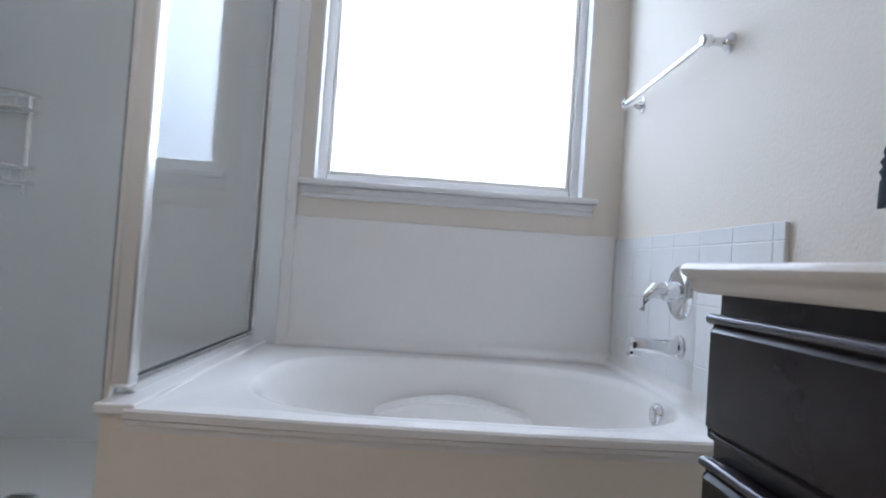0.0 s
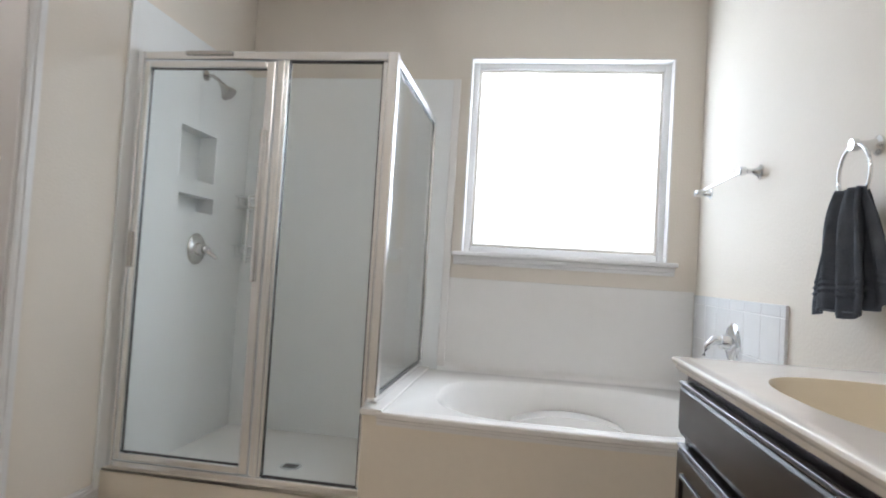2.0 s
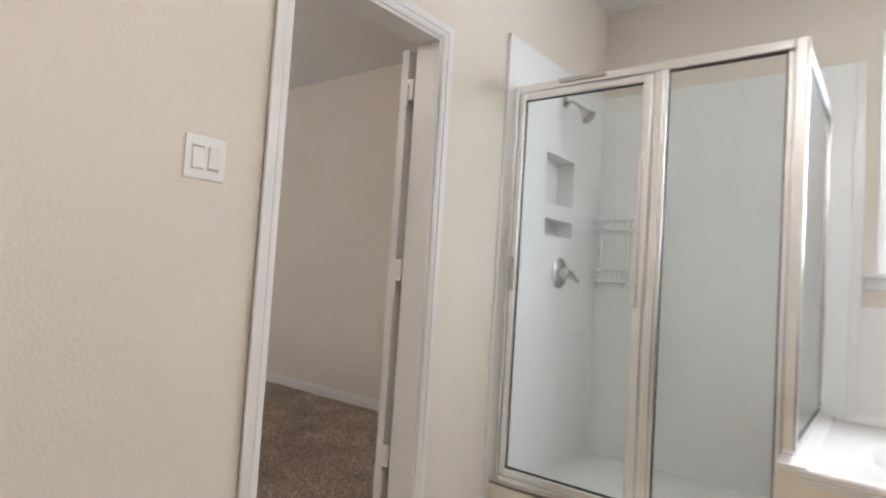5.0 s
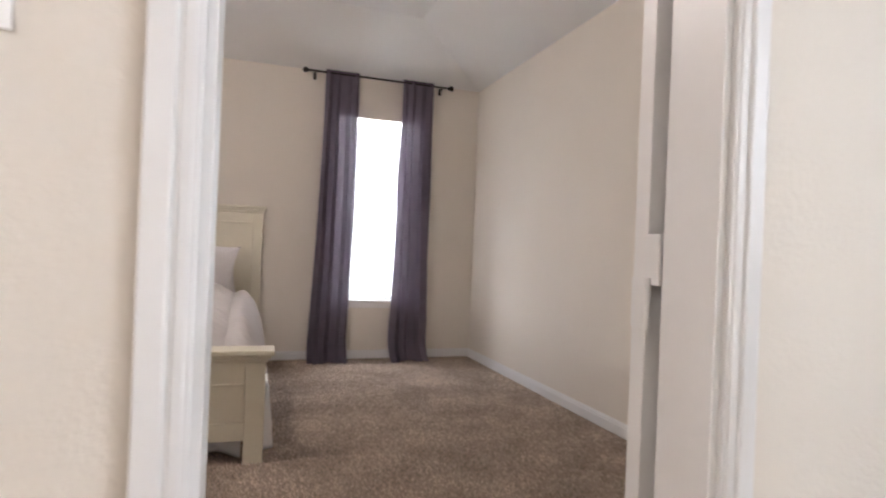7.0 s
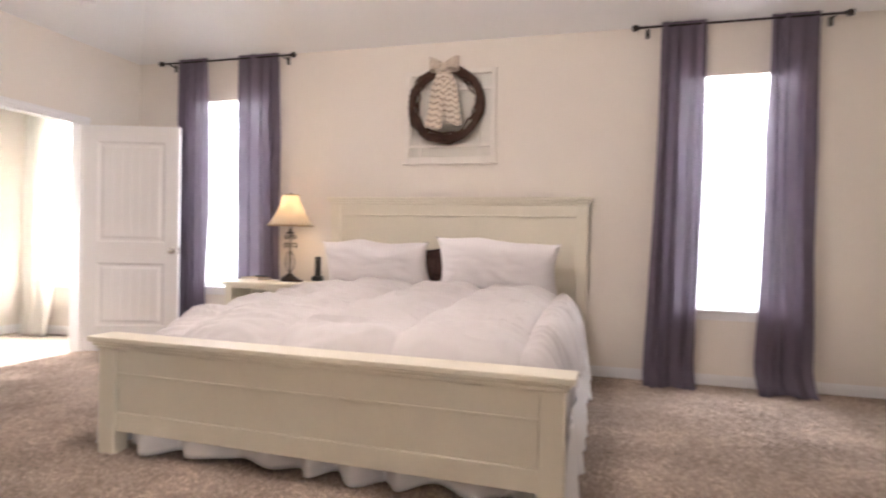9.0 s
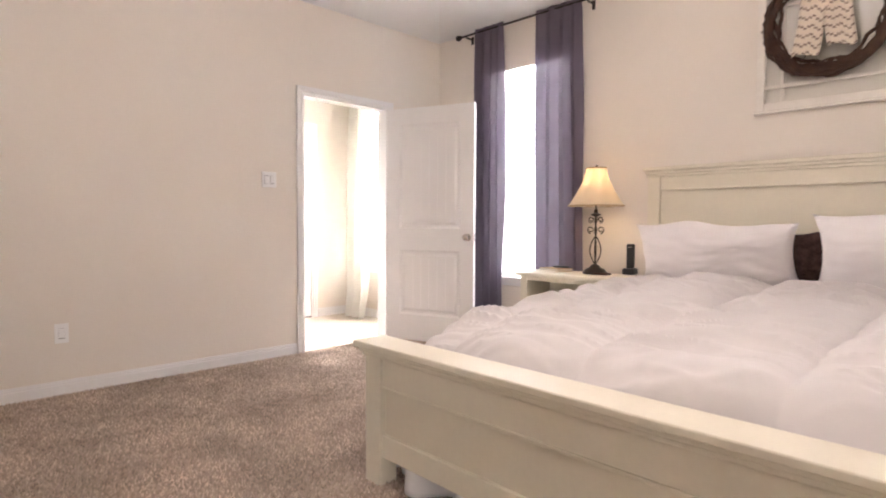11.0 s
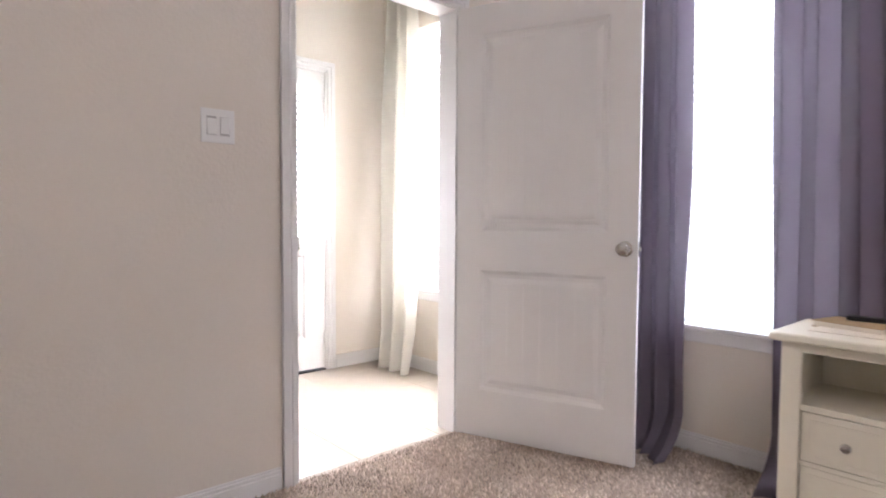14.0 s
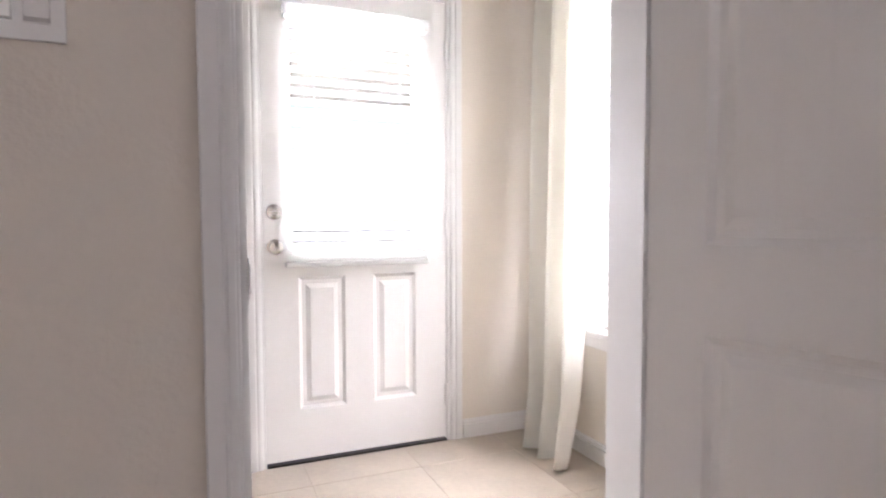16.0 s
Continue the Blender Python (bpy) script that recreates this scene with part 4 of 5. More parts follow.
# ---- bedroom ----
def soft_sheet(nu, nv, f):
    bm = bmesh.new()
    g = [[bm.verts.new(f(i / nu, j / nv)) for i in range(nu + 1)] for j in range(nv + 1)]
    for j in range(nv):
        for i in range(nu):
            bm.faces.new((g[j][i], g[j][i + 1], g[j + 1][i + 1], g[j + 1][i]))
    return bm


def thicken(ob, t):
    md = ob.modifiers.new("thick", "SOLIDIFY")
    md.thickness = t


BY = (-4.43, -2.17)      # bed's outer sides
FX = -2.315              # footboard's outer face


def bed():
    b = thing("bed", (-3.6, -3.3, 0), "large cream painted panel bed with a tall headboard", "bed")
    y0, y1 = BY
    # headboard
    xb, xf = W + 0.02, W + 0.085
    for a, c in ((y0 + 0.03, y0 + 0.115), (y1 - 0.115, y1 - 0.03)):
        part("headboard_post", box(xb, xf, a, c, 0.0, 1.355, 0.004), CREAM, b)
    part("headboard_rail", box(xb + 0.005, xf - 0.008, y0 + 0.115, y1 - 0.115, 1.275, 1.355, 0.004), CREAM, b)
    part("headboard_bead", box(xb + 0.005, xf - 0.004, y0 + 0.115, y1 - 0.115, 1.262, 1.276, 0.004), CREAM, b)
    part("headboard_panel", box(xb + 0.012, xf - 0.024, y0 + 0.115, y1 - 0.115, 0.35, 1.264), CREAM, b)
    for nm, o, a, c in (("headboard_bead", 0.004, 1.355, 1.375), ("headboard_moulding", 0.016, 1.375, 1.395), ("headboard_cap", 0.030, 1.395, 1.420)):
        part(nm, box(xb, xf + o, y0 + 0.03 - o, y1 - 0.03 + o, a, c, 0.005), CREAM, b)
    # footboard, standing a little askew
    askew = Matrix.Translation((FX, -3.3, 0)) @ Matrix.Rotation(radians(-2.0), 4, "Z") @ Matrix.Translation((-FX, 3.3, 0))
    xo, xi = FX, FX - 0.085
    for a, c in ((y0 + 0.035, y0 + 0.130), (y1 - 0.130, y1 - 0.035)):
        part("footboard_post", box(xi, xo, a, c, 0.0, 0.505, 0.005, None, askew), CREAM, b)
    part("footboard_rail", box(xi + 0.01, xo - 0.012, y0 + 0.13, y1 - 0.13, 0.395, 0.505, 0.004, None, askew), CREAM, b)
    part("footboard_bead", box(xi + 0.012, xo - 0.007, y0 + 0.13, y1 - 0.13, 0.385, 0.397, 0.003, None, askew), CREAM, b)
    part("footboard_rail", box(xi + 0.01, xo - 0.012, y0 + 0.13, y1 - 0.13, 0.115, 0.205, 0.004, None, askew), CREAM, b)
    part("footboard_panel", box(xi + 0.02, xo - 0.026, y0 + 0.13, y1 - 0.13, 0.20, 0.39, 0.0, None, askew), CREAM, b)
    for nm, o, a, c in (("footboard_bead", 0.006, 0.505, 0.523), ("footboard_moulding", 0.018, 0.523, 0.540), ("footboard_cap", 0.034, 0.540, 0.567)):
        part(nm, box(xi - o, xo + o, y0 + 0.03 - o, y1 - 0.03 + o, a, c, 0.005, None, askew), CREAM, b)
    for a, c in ((y0 + 0.05, y0 + 0.085), (y1 - 0.085, y1 - 0.05)):
        part("side_rail", box(W + 0.09, xi, a, c, 0.14, 0.34, 0.004), CREAM, b)
    m = thing("mattress", (-3.6, -3.3, 0.3), "white mattress on the bed frame", "mattress")
    part("box_spring", box(W + 0.10, xi - 0.02, y0 + 0.09, y1 - 0.09, 0.17, 0.36, 0.03), SKIRT, m)
    part("mattress_pad", box(W + 0.10, xi - 0.03, y0 + 0.09, y1 - 0.09, 0.36, 0.50, 0.05, None, None, 4), LINEN, m, "", True)


def comforter():
    y0, y1 = BY[0] + 0.0, BY[1] - 0.02
    xa, xb = -4.62, FX - 0.125

    def f(u, v):
        # u across the bed, v from the head to the foot
        s = 2 * u - 1
        x = xa + (xb - xa) * v
        span = (y1 - y0) / 2
        a = abs(s)
        turn = max(0.0, a - 0.86) / 0.14
        span *= 1 - 0.045 * v ** 4
        y = (y0 + y1) / 2 + math.copysign(span * (a if a < 0.86 else 0.86 + 0.14 * math.sin(turn * math.pi / 2) * 1.0), s)
        z = 0.672 - 0.060 * v ** 2.2 - 0.045 * v ** 4 * a ** 3
        z -= 0.36 * turn ** 1.6 if turn else 0
        z -= 0.05 * a ** 4.5
        foot = max(0.0, v - 0.93) / 0.07
        z -= 0.16 * foot ** 1.7
        p = Vector((x * 2.2, y * 2.2, 0.3))
        z += 0.022 * noise.noise(p) + 0.006 * noise.noise(p * 3.1)
        # stitched seams from head to foot, with rumples gathered between them
        lane = (y + 2.41 + 0.025 * noise.noise(Vector((x * 2.0, 5.0, 1.0)))) / 0.555
        pinch = abs(math.sin(lane * math.pi))
        z += 0.018 * (min(1.0, pinch * 2.6) ** 0.5 - 0.8)
        loose = 0.35 + 0.65 * min(1.0, pinch * 1.6)
        warp = 0.30 * noise.noise(Vector((x * 1.2, y * 1.2, 2.0))) + 0.10 * noise.noise(Vector((x * 3.5, y * 2.5, 9.0)))
        for ax, ay, amp, sharp, sd in ((4.4, 0.9, 0.044, 1.6, 3.0), (10.5, 1.6, 0.036, 1.6, 8.0), (3.0, 5.0, 0.012, 1.6, 14.0), (19.0, 2.6, 0.011, 1.4, 21.0)):
            q = noise.noise(Vector(((x + warp) * ax + 1.1 * y, (y + warp) * ay - 0.5 * x, sd)))
            z += amp * loose * ((1 - abs(q)) ** (2 * sharp) - 0.25)
        y += 0.02 * turn * math.sin(x * 16 + 3 * noise.noise(p))
        return (x, y, z)

    c = thing("comforter", (-3.5, -3.3, 0.6), "rumpled white ruched comforter spread over the bed", "comforter")
    o = part("cover", soft_sheet(260, 280, f), LINEN, c, "", True)
    thicken(o, 0.02)


def pillow(name, at, size, lean, label, material, seed, turn=0.0):
    w, h, d = size
    p = thing(name, at, label, "pillow", "bed pillows")
    bm = bmesh.new()
    n = 28
    for side in (1, -1):
        g = []
        for j in range(n + 1):
            row = []
            for i in range(n + 1):
                u, v = 2 * i / n - 1, 2 * j / n - 1
                e = max(0.0, (1 - abs(u) ** 2.6) * (1 - abs(v) ** 2.6)) ** 0.42
                wr = 0.020 * noise.noise(Vector((u * 3 + seed, v * 3, side))) + 0.012 * noise.noise(Vector((u * 7 + seed, v * 8, side * 3)))
                row.append(bm.verts.new((side * (d / 2 * e + wr * e) + 0.0, u * w / 2 * (1 - 0.09 * (1 - v * v) * abs(u) ** 6), v * h / 2 * (1 - 0.15 * (1 - abs(u) ** 3) * abs(v) ** 6) + 0.034 * noise.noise(Vector((u * 1.6 + seed, v, 4.0))))))
            g.append(row)
        for j in range(n):
            for i in range(n):
                bm.faces.new((g[j][i], g[j][i + 1], g[j + 1][i + 1], g[j + 1][i]))
    bmesh.ops.remove_doubles(bm, verts=bm.verts, dist=0.0005)
    bm.transform(Matrix.Translation(at) @ Matrix.Rotation(radians(turn), 4, "X") @ Matrix.Rotation(radians(lean), 4, "Y"))
    part("pillowcase", bm, material, p, "", True)


def bed_skirt():
    s = thing("bed_skirt", (-3.5, -3.3, 0.02), "white gathered bed skirt under the bed frame", "bed skirt")

    def run(u0, u1, along_y, fixed, seed, n):
        def f(u, v):
            q = u0 + (u1 - u0) * u
            amp = 0.006 + 0.042 * v
            wob = amp * math.sin(q * 24 + 3 * noise.noise(Vector((q * 1.3, seed, 4))) + 2.5 * noise.noise(Vector((q * 3, seed, 0)))) + 0.03 * v * noise.noise(Vector((q * 5, seed, 2)))
            z = 0.345 + (0.022 - 0.345) * v + 0.055 * v * noise.noise(Vector((q * 3.2, seed, 7)))
            return (fixed + wob, q, z) if along_y else (q, fixed + wob, z)
        return soft_sheet(n, 14, f)

    for nm, bm in (("foot_panel", run(BY[0] + 0.14, BY[1] - 0.14, True, FX - 0.10, 1.0, 260)), ("side_panel", run(W + 0.15, FX - 0.090, False, BY[0] + 0.02, 4.0, 200)), ("side_panel", run(W + 0.15, FX - 0.090, False, BY[1] - 0.02, 8.0, 200))):
        thicken(part(nm, bm, SKIRT, s, "", True), 0.003)


bed()
comforter()
bed_skirt()
pillow("bed_pillow", (-4.595, -3.885, 0.855), (0.94, 0.40, 0.25), 20, "plump white pillow leaning on the headboard", PILLOW, 1.0, 0)
pillow("bed_pillow", (-4.555, -2.87, 0.862), (0.97, 0.46, 0.26), 22, "plump white pillow leaning on the headboard", PILLOW, 5.0, -3)
pillow("accent_pillow", (-4.69, -3.385, 0.85), (0.36, 0.32, 0.11), 12, "small dark brown patterned pillow between white ones", BROWN, 9.0, 4)


def nightstand():
    x0, x1, y0, y1, h = W + 0.145, -4.375, -5.175, -4.475, 0.68
    n = thing("nightstand", ((x0 + x1) / 2, (y0 + y1) / 2, 0), "cream nightstand with an open shelf and two drawers", "nightstand")
    part("top", box(x0, x1 + 0.03, y0 - 0.03, y1 + 0.03, h - 0.028, h, 0.008, None, None, 3), CREAM, n)
    for a, c in ((y0, y0 + 0.03), (y1 - 0.03, y1)):
        part("side_panel", box(x0, x1 - 0.03, a, c, 0.10, h - 0.028, 0.002), CREAM, n)
    for a, c in ((y0, y0 + 0.06), (y1 - 0.06, y1)):
        part("front_stile", box(x1 - 0.03, x1, a, c, 0.10, h - 0.028, 0.004), CREAM, n)
    part("back_panel", box(x0, x0 + 0.012, y0 + 0.03, y1 - 0.03, 0.10, h - 0.028), CREAM, n)
    part("front_rail", box(x1 - 0.03, x1 - 0.002, y0 + 0.06, y1 - 0.06, h - 0.06, h - 0.028, 0.002), CREAM, n)
    part("shelf", box(x0 + 0.012, x1 - 0.004, y0 + 0.03, y1 - 0.03, 0.435, 0.455, 0.002), CREAM, n)
    part("divider_rail", box(x1 - 0.03, x1 - 0.003, y0 + 0.06, y1 - 0.06, 0.262, 0.275, 0.001), CREAM, n)
    for a, c in ((0.277, 0.432), (0.115, 0.260)):
        dr = part("drawer", box(x1 - 0.022, x1 - 0.004, y0 + 0.063, y1 - 0.063, a, c, 0.004), CREAM, n)
        part("drawer_bead", box(x1 - 0.006, x1 - 0.001, y0 + 0.085, y1 - 0.085, a + 0.02, c - 0.02, 0.002), CREAM, n)
        for f in (0.27, 0.73):
            yy = y0 + f * (y1 - y0)
            part("knob", lathe([(0.008, 0), (0.006, 0.010), (0.014, 0.018), (0.013, 0.026), (0.004, 0.030)], (x1 - 0.002, yy, (a + c) / 2), "x", 16), NICKEL, dr, "round nickel knob", True)
    bm = box(x0, x1 + 0.012, y0 - 0.012, y1 + 0.012, 0.085, 0.112, 0.006)
    part("base_moulding", bm, CREAM, n)
    for a, c in ((y0 - 0.012, y0 + 0.10), (y1 - 0.10, y1 + 0.012)):
        for d, e in ((x0, x0 + 0.05), (x1 - 0.03, x1 + 0.012)):
            part("bracket_foot", box(d, e, a, c, 0.004, 0.09, 0.006), CREAM, n)
    part("base_panel", box(x0, x1 - 0.02, y0, y1, 0.05, 0.087), CREAM, n)


nightstand()


def table_lamp():
    at = Vector((-4.60, -4.69, 0.68))
    l = thing("table_lamp", at, "lit table lamp with a scrolled dark metal base", "lamp")
    part("foot", lathe([(0.085, 0), (0.085, 0.012), (0.075, 0.02), (0.066, 0.034), (0.04, 0.045), (0.032, 0.058), (0.020, 0.066), (0.010, 0.072)], at), IRON, l, "", True)
    part("stem", tube([at + Vector((0, 0, 0.07)), at + Vector((0, 0, 0.52))], 0.006), IRON, l, "", True)
    for k in range(4):
        a = math.pi / 2 * k + 0.4
        d = Vector((math.cos(a), math.sin(a), 0))
        pts = []
        for i in range(21):
            f = i / 20
            pts.append(at + d * (0.008 + 0.030 * math.sin(math.pi * f)) + Vector((0, 0, 0.075 + 0.185 * f)))
        part("cage_rod", tube(pts, 0.0045, 8), IRON, l, "", True)
        for z, s in ((0.285, 0.026), (0.36, 0.022)):
            pts = []
            for i in range(26):
                t = i / 25
                ang = -math.pi / 2 + t * 2.4 * math.pi
                r = s * (1 - 0.62 * t)
                pts.append(at + d * (0.008 + s + r * math.cos(ang) * 0.9) + Vector((0, 0, z + s + r * math.sin(ang))))
            part("scroll", tube(pts, 0.0042, 8), IRON, l, "", True)
    part("collar", lathe([(0.012, 0), (0.034, 0.012), (0.036, 0.018), (0.014, 0.024), (0.012, 0.05)], at + Vector((0, 0, 0.405))), IRON, l, "", True)
    bm = bmesh.new()
    n, rings = 48, []
    for i in range(11):
        f = i / 10
        rr = 0.068 + 0.124 * f ** 1.5
        rings.append([bm.verts.new(at + Vector(((rr * (1 + 0.020 * math.cos(8 * 2 * math.pi * k / n))) * math.cos(2 * math.pi * k / n), (rr * (1 + 0.020 * math.cos(8 * 2 * math.pi * k / n))) * math.sin(2 * math.pi * k / n), 0.745 - 0.265 * f))) for k in range(n)])
    for a, c in zip(rings, rings[1:]):
        for k in range(n):
            bm.faces.new((a[k], a[(k + 1) % n], c[(k + 1) % n], c[k]))
    sh = part("shade", bm, SHADE, l, "tan bell shade with vertical ribs", True)
    thicken(sh, 0.003)
    for nm, rr, z in (("shade_trim", 0.069, 0.745), ("shade_trim", 0.193, 0.480)):
        part(nm, tube([at + Vector((rr * math.cos(2 * math.pi * k / 40), rr * math.sin(2 * math.pi * k / 40), z)) for k in range(40)], 0.004, 8, None, None, True), PAPER, sh)
    part("bulb", lathe([(0.012, 0), (0.016, 0.02), (0.028, 0.05), (0.028, 0.07), (0.014, 0.09)], at + Vector((0, 0, 0.53)), "z", 20), BULB, l, "glowing warm bulb", True)
    part("finial", lathe([(0.004, 0), (0.010, 0.012), (0.005, 0.022)], at + Vector((0, 0, 0.745)), "z", 12), IRON, l, "", True)
    part("harp", tube([at + Vector((0, 0.04 * math.sin(math.pi * f), 0.50 + 0.245 * f)) for f in [i / 10 for i in range(11)]], 0.002, 6), IRON, l)
    data = bpy.data.lights.new("lamp_light", "POINT")
    data.energy, data.color, data.shadow_soft_size = 1.6, (1, 0.76, 0.50), 0.04
    new("lamp_light", data).location = at + Vector((0, 0, 0.66))


table_lamp()


def small_things():
    p = thing("cordless_phone", (-4.735, -4.495, 0.68), "black cordless phone standing in its cradle", "phone")
    part("cradle", box(-4.78, -4.69, -4.535, -4.455, 0.68, 0.725, 0.012, None, None, 3), BLACK, p, "", True)
    part("handset", box(-4.755, -4.725, -4.522, -4.468, 0.705, 0.895, 0.010, None, None, 3), BLACK, p, "", True)
    part("earpiece", box(-4.727, -4.722, -4.508, -4.482, 0.868, 0.874, 0.001), NICKEL, p)
    g = thing("eyeglass_case", (-4.55, -4.60, 0.68), "flat dark case lying on the nightstand", "case")
    part("shell", box(-4.60, -4.52, -4.66, -4.56, 0.68, 0.694, 0.006, None, None, 3), BROWN, g, "", True)
    bk = thing("paperback_book", (-4.58, -5.05, 0.68), "tan covered paperback lying on the nightstand", "book")
    rot = Matrix.Translation((-4.60, -5.02, 0)) @ Matrix.Rotation(radians(-14), 4, "Z")
    part("pages", box(-0.072, 0.072, -0.10, 0.10, 0.683, 0.700, 0.001, None, rot), PAGES, bk)
    part("cover", box(-0.076, 0.076, -0.105, 0.105, 0.700, 0.703, 0.001, None, rot), PAPER, bk)
    part("back_cover", box(-0.076, 0.076, -0.105, 0.105, 0.680, 0.683, 0.001, None, rot), PAPER, bk)
    mg = thing("magazine", (-4.52, -5.0, 0.68), "thin white booklet under the book's edge", "magazine")
    part("cover", box(-4.55, -4.44, -5.12, -4.92, 0.680, 0.6835, 0.001), PAGES, mg)
    r = thing("remote_control", (-4.60, -5.0, 0.703), "small black remote lying on the book", "remote")
    part("shell", box(-4.66, -4.62, -5.06, -4.94, 0.703, 0.718, 0.005, None, None, 2), BLACK, r)


small_things()


def wall_art():
    y0, y1, z0, z1 = -3.745, -2.955, 1.722, 2.50
    x = W + 0.003
    a = thing("window_frame_art", (W, (y0 + y1) / 2, z0), "old white window frame hung as wall art", "wall decor")
    fr = 0.045
    for q in ((y0, y0 + fr, z0, z1), (y1 - fr, y1, z0, z1), (y0 + fr, y1 - fr, z0, z0 + fr), (y0 + fr, y1 - fr, z1 - fr, z1)):
        part("frame_rail", box(x, x + 0.032, *q, 0.004), WHITEW, a)
    for z in (z0 + 0.135, z1 - 0.17):
        part("muntin", box(x + 0.006, x + 0.028, y0 + fr, y1 - fr, z - 0.010, z + 0.010, 0.003), WHITEW, a)
    for y in (y0 + 0.14, y1 - 0.14):
        part("muntin", box(x + 0.006, x + 0.026, y - 0.009, y + 0.009, z0 + fr, z1 - fr, 0.003), WHITEW, a)
    part("pane", box(x + 0.010, x + 0.013, y0 + fr, y1 - fr, z0 + fr, z1 - fr), CLEAR, a)
    part("ledge", box(x, x + 0.042, y0 - 0.012, y1 + 0.012, z0 - 0.018, z0, 0.004), WHITEW, a)
    c = Vector((W + 0.065, -3.375, 2.20))
    w = thing("wreath", c, "dark grapevine wreath with a striped burlap bow", "wreath")
    for k in range(26):
        rnd = random.Random(k)
        ph, r0 = rnd.random() * 6.28, 0.285 + rnd.uniform(-0.028, 0.028)
        pts = []
        for i in range(48):
            t = 2 * math.pi * i / 48
            rr = r0 + 0.020 * math.sin(5 * t + ph) + 0.008 * math.sin(11 * t + ph * 2)
            pts.append(c + Vector((0.022 * math.sin(4 * t + ph * 1.7), rr * math.sin(t), rr * math.cos(t))))
        part("vine", tube(pts, 0.006 + 0.003 * rnd.random(), 6, None, None, True), VINE, w)
    for k in range(40):
        rnd = random.Random(100 + k)
        t = rnd.random() * 6.28
        p = c + Vector((0.02, 0.29 * math.sin(t), 0.29 * math.cos(t)))
        d = Vector((0.02 * rnd.random(), rnd.uniform(-1, 1) * 0.05, rnd.uniform(-1, 1) * 0.05))
        part("twig", tube([p, p + d * 0.6, p + d + Vector((0.006, 0, 0.01))], 0.0025, 5), VINE, w)

    def ribbon(name, f, n=40):
        ob = part(name, soft_sheet(8, n, f), BURLAP, bow, "", True)
        me = ob.data
        me.materials.append(STRIPE)
        for q in me.polygons:
            j, i = divmod(q.index, 8)
            if (j + abs(i % 4 - 2)) % 4 == 0:
                q.material_index = 1
        thicken(ob, 0.003)

    bow = thing("ribbon_bow", c + Vector((0.045, 0.0, 0.27)), "striped burlap ribbon bow on the wreath", "bow")
    top = c + Vector((0.05, -0.005, 0.29))
    for s, ln in ((-1, 0.50), (1, 0.47)):
        ribbon("tail", lambda u, v, s=s, ln=ln: (top.x + 0.008 * math.sin(v * 9 + s), top.y + s * (0.012 + 0.075 * v ** 0.8) + (u - 0.5) * (0.06 + 0.08 * min(1, v * 3)) , top.z - ln * v + 0.012 * math.sin(u * 6)))
    for s in (-1, 1):
        ribbon("loop", lambda u, v, s=s: (top.x + 0.03 * math.sin(2 * math.pi * v) + 0.012, top.y + s * 0.125 * math.sin(math.pi * v), top.z + 0.035 * math.cos(math.pi * v) * 0.4 + (u - 0.5) * (0.04 + 0.07 * math.sin(math.pi * v)) + 0.03 * math.sin(math.pi * v)))
    part("knot", box(top.x - 0.005, top.x + 0.04, top.y - 0.03, top.y + 0.03, top.z - 0.035, top.z + 0.035, 0.012, None, None, 3), BURLAP, bow, "", True)


wall_art()


def curtain_set(ya, yb, z, panels, group_label):
    rod = thing("curtain_rod", (W, (ya + yb) / 2, z), "dark metal curtain rod with round ends", "curtain rod", "curtain rods")
    x = W + 0.085
    part("rod", tube([(x, ya + 0.03, z), (x, yb - 0.03, z)], 0.009), IRON, rod, "", True)
    for y, s in ((ya, 1), (yb, -1)):
        bm = lathe([(0.010, -0.04), (0.016, -0.03), (0.024, -0.016), (0.026, 0.0), (0.020, 0.014), (0.006, 0.02)], (0, 0, 0), "z", 16)
        bm.transform(Matrix.Translation((x, y + 0.02 * s, z)) @ Matrix.Rotation(radians(90 * s), 4, "X"))
        part("finial", bm, IRON, rod, "", True)
    for y in (ya + 0.12, yb - 0.12):
        part("bracket", box(W, x, y - 0.006, y + 0.006, z - 0.022, z - 0.010, 0.002), IRON, rod)
        part("bracket", box(W, W + 0.006, y - 0.014, y + 0.014, z - 0.06, z + 0.01, 0.002), IRON, rod)
    for k, (p0, p1, q0, q1) in enumerate(panels):
        c = thing("drapery", (x, (p0 + p1) / 2, 0.01), "slate purple curtain panel hanging to the carpet", "curtain", "bedroom curtains")

        def f(u, v, p0=p0, p1=p1, q0=q0, q1=q1, k=k):
            e = v ** 2
            y = (p0 + (p1 - p0) * u) * (1 - e) + (q0 + (q1 - q0) * u) * e
            amp = (0.014 + 0.022 * min(1, v * 4)) * (0.75 + 0.5 * noise.noise(Vector((u * 2.5, k, 6.0))))
            ph = u * 3.5 * 2 * math.pi + 2.4 * noise.noise(Vector((u * 2.2, v * 1.1, 3.7 * k + ya))) + 0.5 * math.sin(v * 5 + k)
            dx = amp * math.sin(ph) + 0.015 * noise.noise(Vector((u * 4, v * 3, 3 + k)))
            zz = z + 0.028 - (z + 0.018) * v
            kick = max(0, v - 0.93) / 0.07
            dx += 0.04 * kick * math.sin(u * 9 + k) + 0.15 * kick * kick
            if v < 0.02:
                dx *= 0.5
            return (x + dx, y + 0.012 * math.sin(ph * 2) * min(1, v * 3), max(zz, 0.012 + 0.01 * math.sin(u * 20) ** 2))
        thicken(part("drape", soft_sheet(110, 60, f), SLATE, c, "", True), 0.002)


